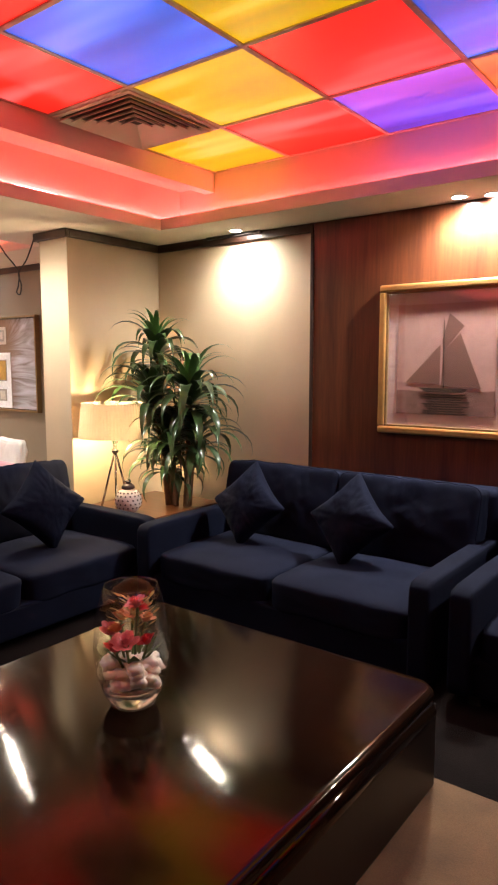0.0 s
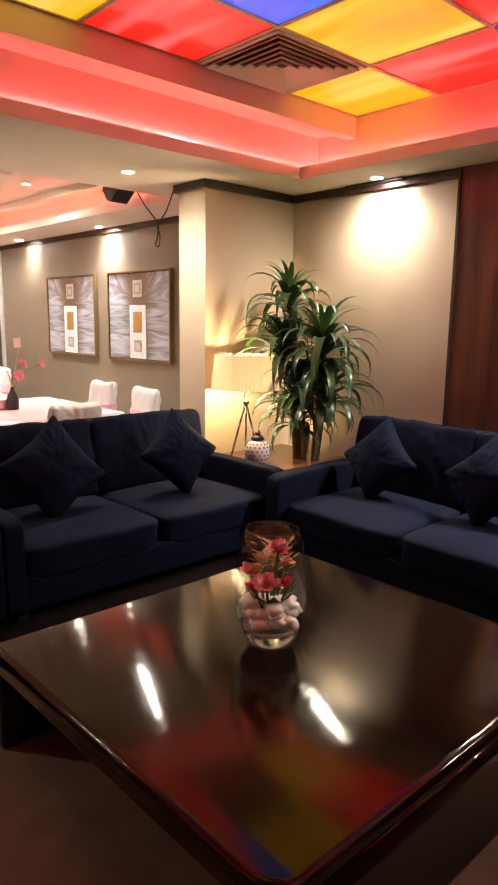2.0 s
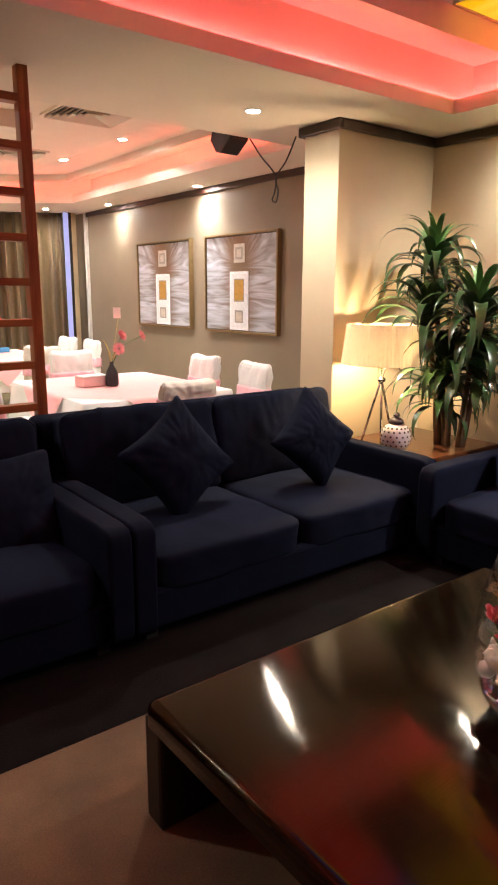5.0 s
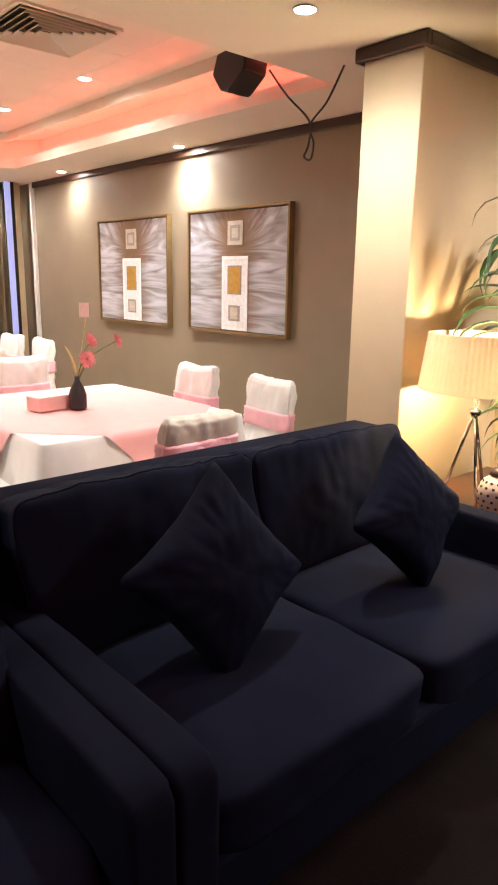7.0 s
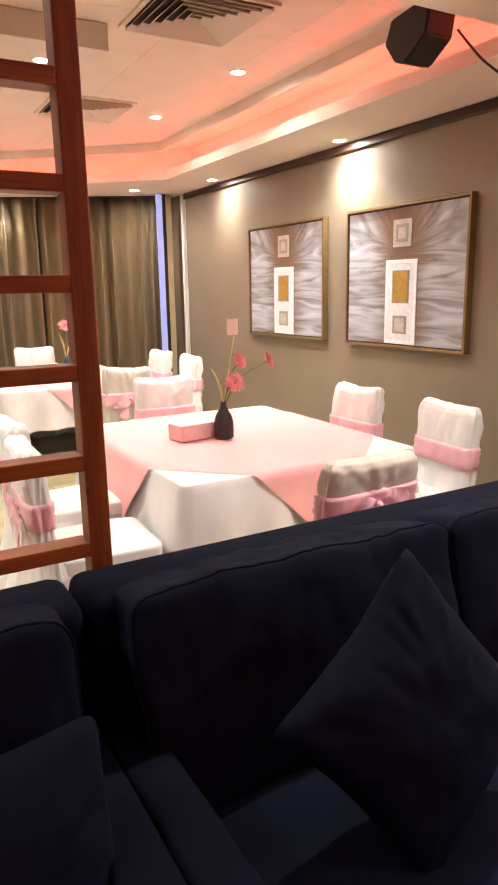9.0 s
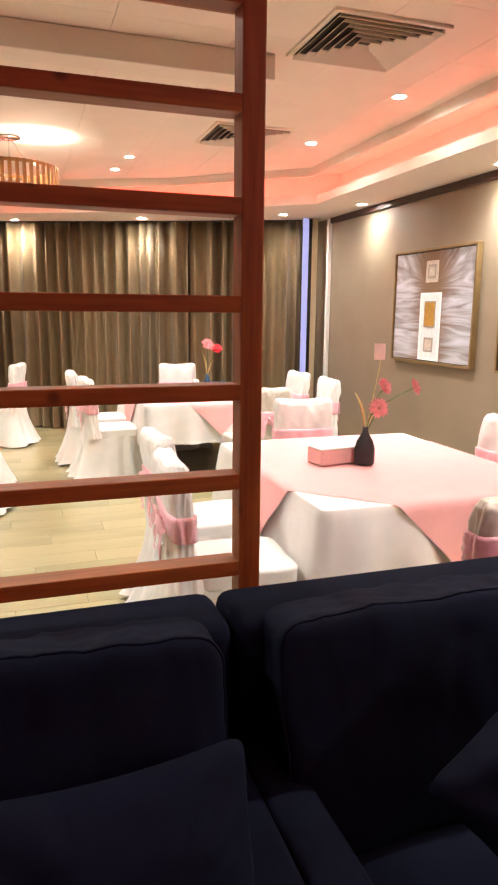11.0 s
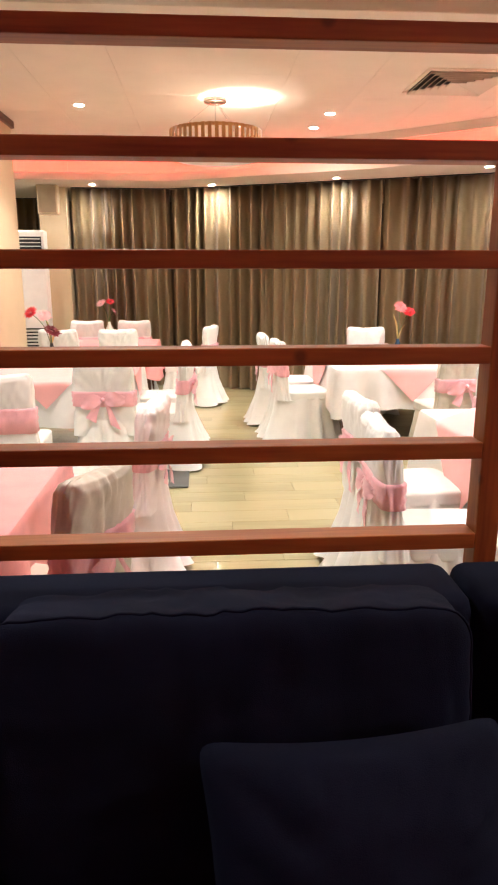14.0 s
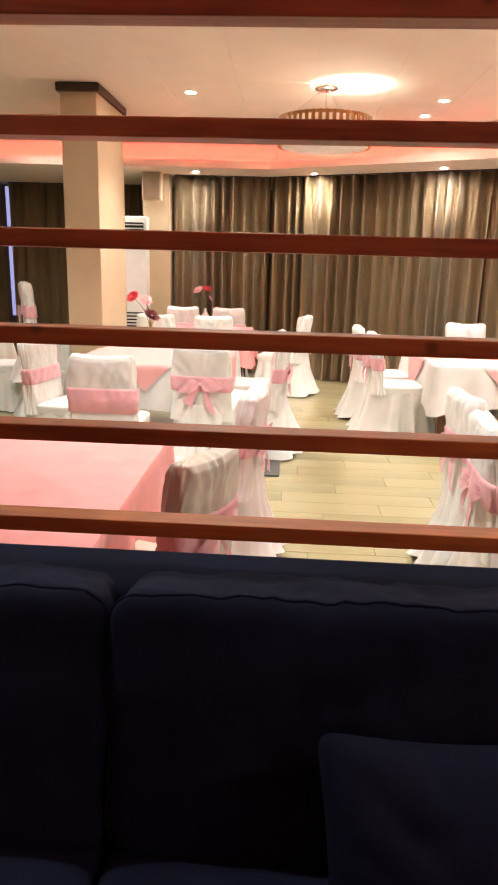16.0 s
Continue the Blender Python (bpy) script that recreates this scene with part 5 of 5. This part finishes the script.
# place of the back, the way it faces (0: +y, 90: -x, 180: -y, -90: +x), the kind of cover
CHAIRS = [
    (-6.50, 3.79, 180, 0), (-5.72, 3.79, 176, 4), (-5.10, 2.73, 92, 1), (-7.62, 2.98, -92, 3), (-6.62, 1.76, 4, 4), (-5.98, 1.70, -3, 0),
    (-8.55, 3.00, 94, 5), (-9.72, 3.75, 182, 0), (-9.08, 3.80, 176, 4), (-11.0, 2.80, -90, 3), (-10.30, 1.58, 0, 2), (-9.62, 1.66, 5, 2),
    (-7.54, -0.38, 92, 3), (-8.15, 0.19, 86, 2), (-8.75, 0.72, 176, 2), (-9.45, 0.70, 182, 4),
    (-11.45, 0.95, 165, 2), (-11.05, -0.05, 90, 4), (-11.0, -0.70, 88, 0), (-12.35, 0.0, -90, 3), (-12.35, -0.62, -88, 0),
    (-5.38, 0.50, 162, 5), (-6.60, 0.60, 172, 6), (-10.6, -2.9, -5, 2), (-8.30, -1.05, -10, 2),
]
for x, y, a, kind_of in CHAIRS:
    copy_thing(protos[kind_of], pose(x, y, 0, 0, 0, a))
for dz, turn in ((0.0, 20), (0.36, 26)):
    copy_thing(protos[2], pose(-9.75, -1.66 - 0.06 * dz, dz, 0, 0, turn))
copy_thing(protos[4], pose(-10.0, -2.35, 0, 0, 0, 15))
for p in protos:
    for o in (*p.children_recursive, p):
        bpy.data.objects.remove(o)


# tables
def banquet_table(x0, x1, y0, y1, z=0.725):
    t = thing("banquet_table", pose((x0 + x1) / 2, (y0 + y1) / 2, 0), "rectangular banquet table under a cloth", "table", "banquet tables")
    w, d = (x1 - x0) / 2 - 0.012, (y1 - y0) / 2 - 0.012
    part("tabletop", box(-w, w, -d, d, z - 0.035, z - 0.004), M_TABLEWOOD, t)
    for sx in (-1, 1):
        for sy in (-1, 1):
            part("leg", box(sx * (w - 0.1) - 0.03, sx * (w - 0.1) + 0.03, sy * (d - 0.1) - 0.03, sy * (d - 0.1) + 0.03, 0, z - 0.035), M_TABLEWOOD, t)


def tablecloth(x0, x1, y0, y1, drop, material, label, z=0.727, seed=0, r=0.05, amp=0.030):
    """A cloth that lies on a table and hangs in folds, longer at the corners."""
    cx, cy, w, d = (x0 + x1) / 2, (y0 + y1) / 2, (x1 - x0) / 2, (y1 - y0) / 2
    bm = bmesh.new()
    pts = []
    per = 34
    corners = [(w, d), (-w, d), (-w, -d), (w, -d)]
    for k in range(4):
        (ax, ay), (bx, by) = corners[k], corners[(k + 1) % 4]
        L = math.hypot(bx - ax, by - ay)
        dx, dy = (bx - ax) / L, (by - ay) / L
        for i in range(per):
            s = (i + 0.5) / per * L
            pts.append((ax + dx * s, ay + dy * s, dy, -dx, min(s, L - s)))
    rows = []
    n = len(pts)
    for lev in range(9):
        row = []
        for i, (x, y, nx_, ny_, cd) in enumerate(pts):
            if lev == 0:
                q = (x * 0.99, y * 0.99, z + 0.0015)
            elif lev == 1:
                q = (x, y, z)
            else:
                t = (0.03, 0.10, 0.24, 0.42, 0.62, 0.82, 1.0)[lev - 2]
                near = math.exp(-(cd / 0.16) ** 2)
                dr = drop * (1 + 0.22 * near)
                wv = amp * t * (math.sin(i * 0.62 + 2.2 * math.sin(i * 0.11 + seed)) + 0.6 * noise.noise(Vector((i * 0.17, t * 2, seed))))
                out = 0.006 + wv + near * 0.02 * t + 0.014 * t
                ccx, ccy = (1 if x > 0 else -1), (1 if y > 0 else -1)
                q = (x + nx_ * out + ccx * near * 0.03 * t, y + ny_ * out + ccy * near * 0.03 * t, z - dr * t)
            row.append(bm.verts.new(q))
        rows.append(row)
    for a, b in zip(rows, rows[1:]):
        for i in range(n):
            bm.faces.new((a[i], b[i], b[(i + 1) % n], a[(i + 1) % n]))
    bm.faces.new(rows[0])
    for i in range(n):
        bm.edges.get((rows[1][i], rows[1][(i + 1) % n])).smooth = False
    bmesh.ops.recalc_face_normals(bm, faces=bm.faces[:])
    ob = mesh_ob("tablecloth", bm, material, True)
    ob.location = (cx, cy, 0)
    return tagged(ob, label, "tablecloth", "tablecloths")


def overlay(x0, x1, y0, y1, half, label, z=0.7313, turn=45, res=44, material=None):
    """A square cloth laid crosswise, its corners folded down over the table's edges."""
    w, d = (x1 - x0) / 2 + 0.016, (y1 - y0) / 2 + 0.016
    c, s = math.cos(radians(turn)), math.sin(radians(turn))
    bm = bmesh.new()
    g = []
    for i in range(res + 1):
        row = []
        for j in range(res + 1):
            u, v = (2 * i / res - 1) * half, (2 * j / res - 1) * half
            x, y = u * c - v * s, u * s + v * c
            ex, ey = max(0, abs(x) - w), max(0, abs(y) - d)
            zz = z - max(ex, ey)
            lift = 0.004 + 0.016 * max(ex, ey) / 0.2 + 0.010 * noise.noise(Vector((x * 5, y * 5, 0)))* min(1, max(ex, ey) * 8)
            xx = math.copysign(min(abs(x), w) + (lift if ex > 0 else 0), x)
            yy = math.copysign(min(abs(y), d) + (lift if ey > 0 else 0), y)
            row.append(bm.verts.new((xx, yy, zz)))
        g.append(row)
    for i in range(res):
        for j in range(res):
            bm.faces.new((g[i][j], g[i + 1][j], g[i + 1][j + 1], g[i][j + 1]))
    ob = mesh_ob("table_overlay", bm, material or M_OVERLAY, True)
    ob.location = ((x0 + x1) / 2, (y0 + y1) / 2, 0)
    return tagged(ob, label, "table overlay", "table overlays")


T1, T3, TM, T4, TP = (-7.30, -5.71, 2.25, 3.60), (-10.75, -9.10, 2.08, 3.46), (-10.05, -8.55, -0.95, 0.30), (-12.1, -11.3, -0.75, 0.35), (-6.40, -5.0, -1.3, 0.26)
WCL = "white tablecloth hanging in soft folds over a banquet table"
for k, t in enumerate((T1, T3, TM)):
    banquet_table(*t)
    tablecloth(*t, 0.36, M_CLOTH, WCL, seed=k)
    overlay(*t, 0.80 if k < 2 else 0.69, "coral pink square overlay laid crosswise on the tablecloth")
banquet_table(*T4)
tablecloth(*T4, 0.34, M_PINKCLOTH, "coral pink tablecloth on a table by the curtains", seed=5)
banquet_table(*TP)
tablecloth(*TP, 0.42, M_PINKCLOTH, "coral pink tablecloth with rounded hanging corners", seed=7, amp=0.05)
banquet_table(-10.9, -9.8, -3.4, -2.4)
tablecloth(-10.9, -9.8, -3.4, -2.4, 0.36, M_CLOTH, WCL, seed=9)


def gerbera(r, seed):
    bm = bmesh.new()
    rnd = random.Random(seed)
    for ring, n, up in ((1.0, 22, 0.10), (0.72, 18, 0.24), (0.42, 12, 0.34)):
        for k in range(n):
            a = 2 * math.pi * k / n + rnd.uniform(-0.1, 0.1)
            R = r * ring * rnd.uniform(0.9, 1.08)
            w = r * 0.13
            c, s = math.cos(a), math.sin(a)
            pts = [(0.1 * r, 0), (0.6 * R, -w), (R, 0), (0.6 * R, w)]
            vs = [bm.verts.new((u * c - v * s, u * s + v * c, r * up * (0.3 + u / max(R, 1e-6)) * rnd.uniform(0.6, 1.2))) for u, v in pts]
            bm.faces.new(vs)
    return bm


def bud_vase(x, y, vase_mat, flowers, label, card=False, tall=0.21, z=0.737, dry=True):
    """A slim vase with stems, flowers and a few dry leaves. flowers: (dx, dy, height, radius, material, tilt x, tilt y)."""
    v = thing("bud_vase", pose(x, y, z), label, "vase", "table vases")
    h = tall
    part("body", lathe([(0.05 * h / 0.21, 0), (0.056 * h / 0.21, 0.01), (0.056 * h / 0.21, h * 0.42), (0.045 * h / 0.21, h * 0.62), (0.018, h * 0.85), (0.015, h), (0.012, h), (0.012, h * 0.9)], 28), vase_mat, v, "", True)
    for k, (dx, dy, fz, r, m, tx, ty) in enumerate(flowers):
        part("stem", tube(smooth_path([(0, 0, h * 0.8), (dx * 0.35, dy * 0.35, h + (fz - h) * 0.55), (dx, dy, fz)], 6), 0.0035, 6), M_STEM, v)
        f = part("flower", gerbera(r, k + int(100 * x)), m, v)
        f.matrix_basis = pose(dx, dy, fz, tx, ty, 30 * k)
    if dry:
        for k, (dx, dy, fz) in enumerate(((-0.05, -0.05, 0.40), (0.03, 0.08, 0.31), (-0.02, -0.03, 0.34))):
            bm = bmesh.new()
            P = smooth_path([(0, 0, h * 0.9), (dx * 0.4, dy * 0.4, h + (fz - h) * 0.6), (dx, dy, fz)], 5)
            prev = None
            for i, p in enumerate(P):
                w = 0.010 * math.sin(math.pi * (0.1 + 0.88 * i / (len(P) - 1)))
                cur = (bm.verts.new(p + Vector((-w * 0.5, w, 0))), bm.verts.new(p + Vector((w * 0.5, -w, 0))))
                if prev:
                    bm.faces.new((prev[0], prev[1], cur[1], cur[0]))
                prev = cur
            part("dry_leaf", bm, M_DRYLEAF, v)
    if card:
        part("card_stick", tube([(0, 0, h * 0.8), (-0.012, 0.085, 0.58)], 0.003, 6), M_DRYLEAF, v)
        part("card", box(-0.015, -0.009, 0.042, 0.108, 0.575, 0.665), M_PAPER, v, "small pink card")
        for q in range(4):
            part("text_line", box(-0.0088, -0.0084, 0.054, 0.096, 0.595 + 0.015 * q, 0.5965 + 0.015 * q), M_PINK, v)
    return v


bud_vase(-6.452, 2.84, M_VASE, [(0.04, 0.055, 0.315, 0.062, M_PETALP, 14, 70), (-0.03, 0.125, 0.425, 0.058, M_PETALP, 5, 60), (0.0, 0.30, 0.42, 0.056, M_PETALP, 20, 66)], "matt black bottle vase with pink gerberas and a card", True)
bud_vase(-10.35, 2.98, M_VASEB, [(0.0, 0.11, 0.42, 0.072, M_PETALR, 5, 45), (0.03, 0.0, 0.47, 0.08, M_PETALP, 15, 55)], "dark blue bottle vase with red gerberas", False, 0.14)
bud_vase(-11.75, -0.24, M_VASEW, [(0.0, -0.09, 0.46, 0.07, M_PETALL, 20, 40), (0.0, 0.02, 0.48, 0.06, M_PETALR, 10, 40), (0.05, 0.06, 0.36, 0.075, M_PETALL, -30, 50)], "white bottle vase with pink and red flowers", False, 0.24, dry=False)
bud_vase(-9.75, -0.52, M_VASE, [(0.0, -0.17, 0.46, 0.075, M_PETALR, 20, 45), (0.0, -0.05, 0.43, 0.075, M_PETALL, 10, 45), (0.05, 0.02, 0.29, 0.10, M_PETALD, 0, 40)], "dark bottle vase with red and pink flowers", False, 0.18)

tb = thing("tissue_box", pose(-6.55, 2.70, 0.737, 0, 0, 8), "pink foil tissue box on the table", "box")
part("body", box(-0.07, 0.07, -0.13, 0.13, 0.0, 0.085, 0.004, 1), M_BOXP, tb)
part("lid", box(-0.071, 0.071, -0.131, 0.131, 0.0855, 0.092, 0.002, 1), M_WHITEP, tb, "white top")
bt = thing("blue_box", pose(-10.28, 3.10, 0.737, 0, 0, 5), "small blue paper box with tissue", "box")
part("body", box(-0.05, 0.05, -0.09, 0.09, 0, 0.06, 0.003, 1), M_BLUE, bt)
bt2 = thing("blue_box", pose(-10.26, 2.84, 0.737, 0, 0, -8), "small white and blue box", "box")
part("body", box(-0.04, 0.04, -0.06, 0.06, 0, 0.05, 0.003, 1), M_BLUE, bt2)
part("tissue", puffy(0.05, 0.07, 0.05, 4, 0.2, 4, 0.012, 3), M_WHITEP, bt2, "", True).location = (0, -0.01, 0.07)

# pale planks of the dining floor
planks = thing("plank_floor", pose(0, 0, 0), "pale wood-look plank floor", "floor", kind="structure")
rnd = random.Random(5)
PW_, PL_ = 0.205, 1.02
full = box(-PW_ / 2 + 0.0012, PW_ / 2 - 0.0012, -PL_ / 2 + 0.0012, PL_ / 2 - 0.0012, -0.006, 0.0, 0.0012, 1)
me = bpy.data.meshes.new("plank")
full.to_mesh(me)
full.free()
me.materials.append(M_PLANK)
count = 0
rest = []
for i in range(46):
    x = -4.97 - PW_ * i
    off = (0.37 * i) % 1.0 * PL_
    for j in range(9):
        y = 4.1 + off - PL_ * j - 0.55
        if y + PL_ / 2 > YW:
            continue
        if count < 298 and x > -13 and -3.6 < y:
            o = new("plank", me)
            o.parent = planks
            o.location = (x, y, 0)
            count += 1
        else:
            rest.append((x, y))
verts, faces = [], []
for x, y in rest:
    k = len(verts)
    a, b = PW_ / 2 - 0.0012, PL_ / 2 - 0.0012
    verts += [(x - a, y - b, 0), (x + a, y - b, 0), (x + a, y + b, 0), (x - a, y + b, 0), (x - a, y - b, -0.006), (x + a, y - b, -0.006), (x + a, y + b, -0.006), (x - a, y + b, -0.006)]
    faces += [(k, k + 1, k + 2, k + 3), (k, k + 4, k + 5, k + 1), (k + 1, k + 5, k + 6, k + 2), (k + 2, k + 6, k + 7, k + 3), (k + 3, k + 7, k + 4, k)]
if rest:
    me2 = bpy.data.meshes.new("far_planks")
    me2.from_pydata(verts, [], faces)
    me2.materials.append(M_PLANK)
    o = new("far_planks", me2)
    o.parent = planks
    tagged(o, kind="stuff")
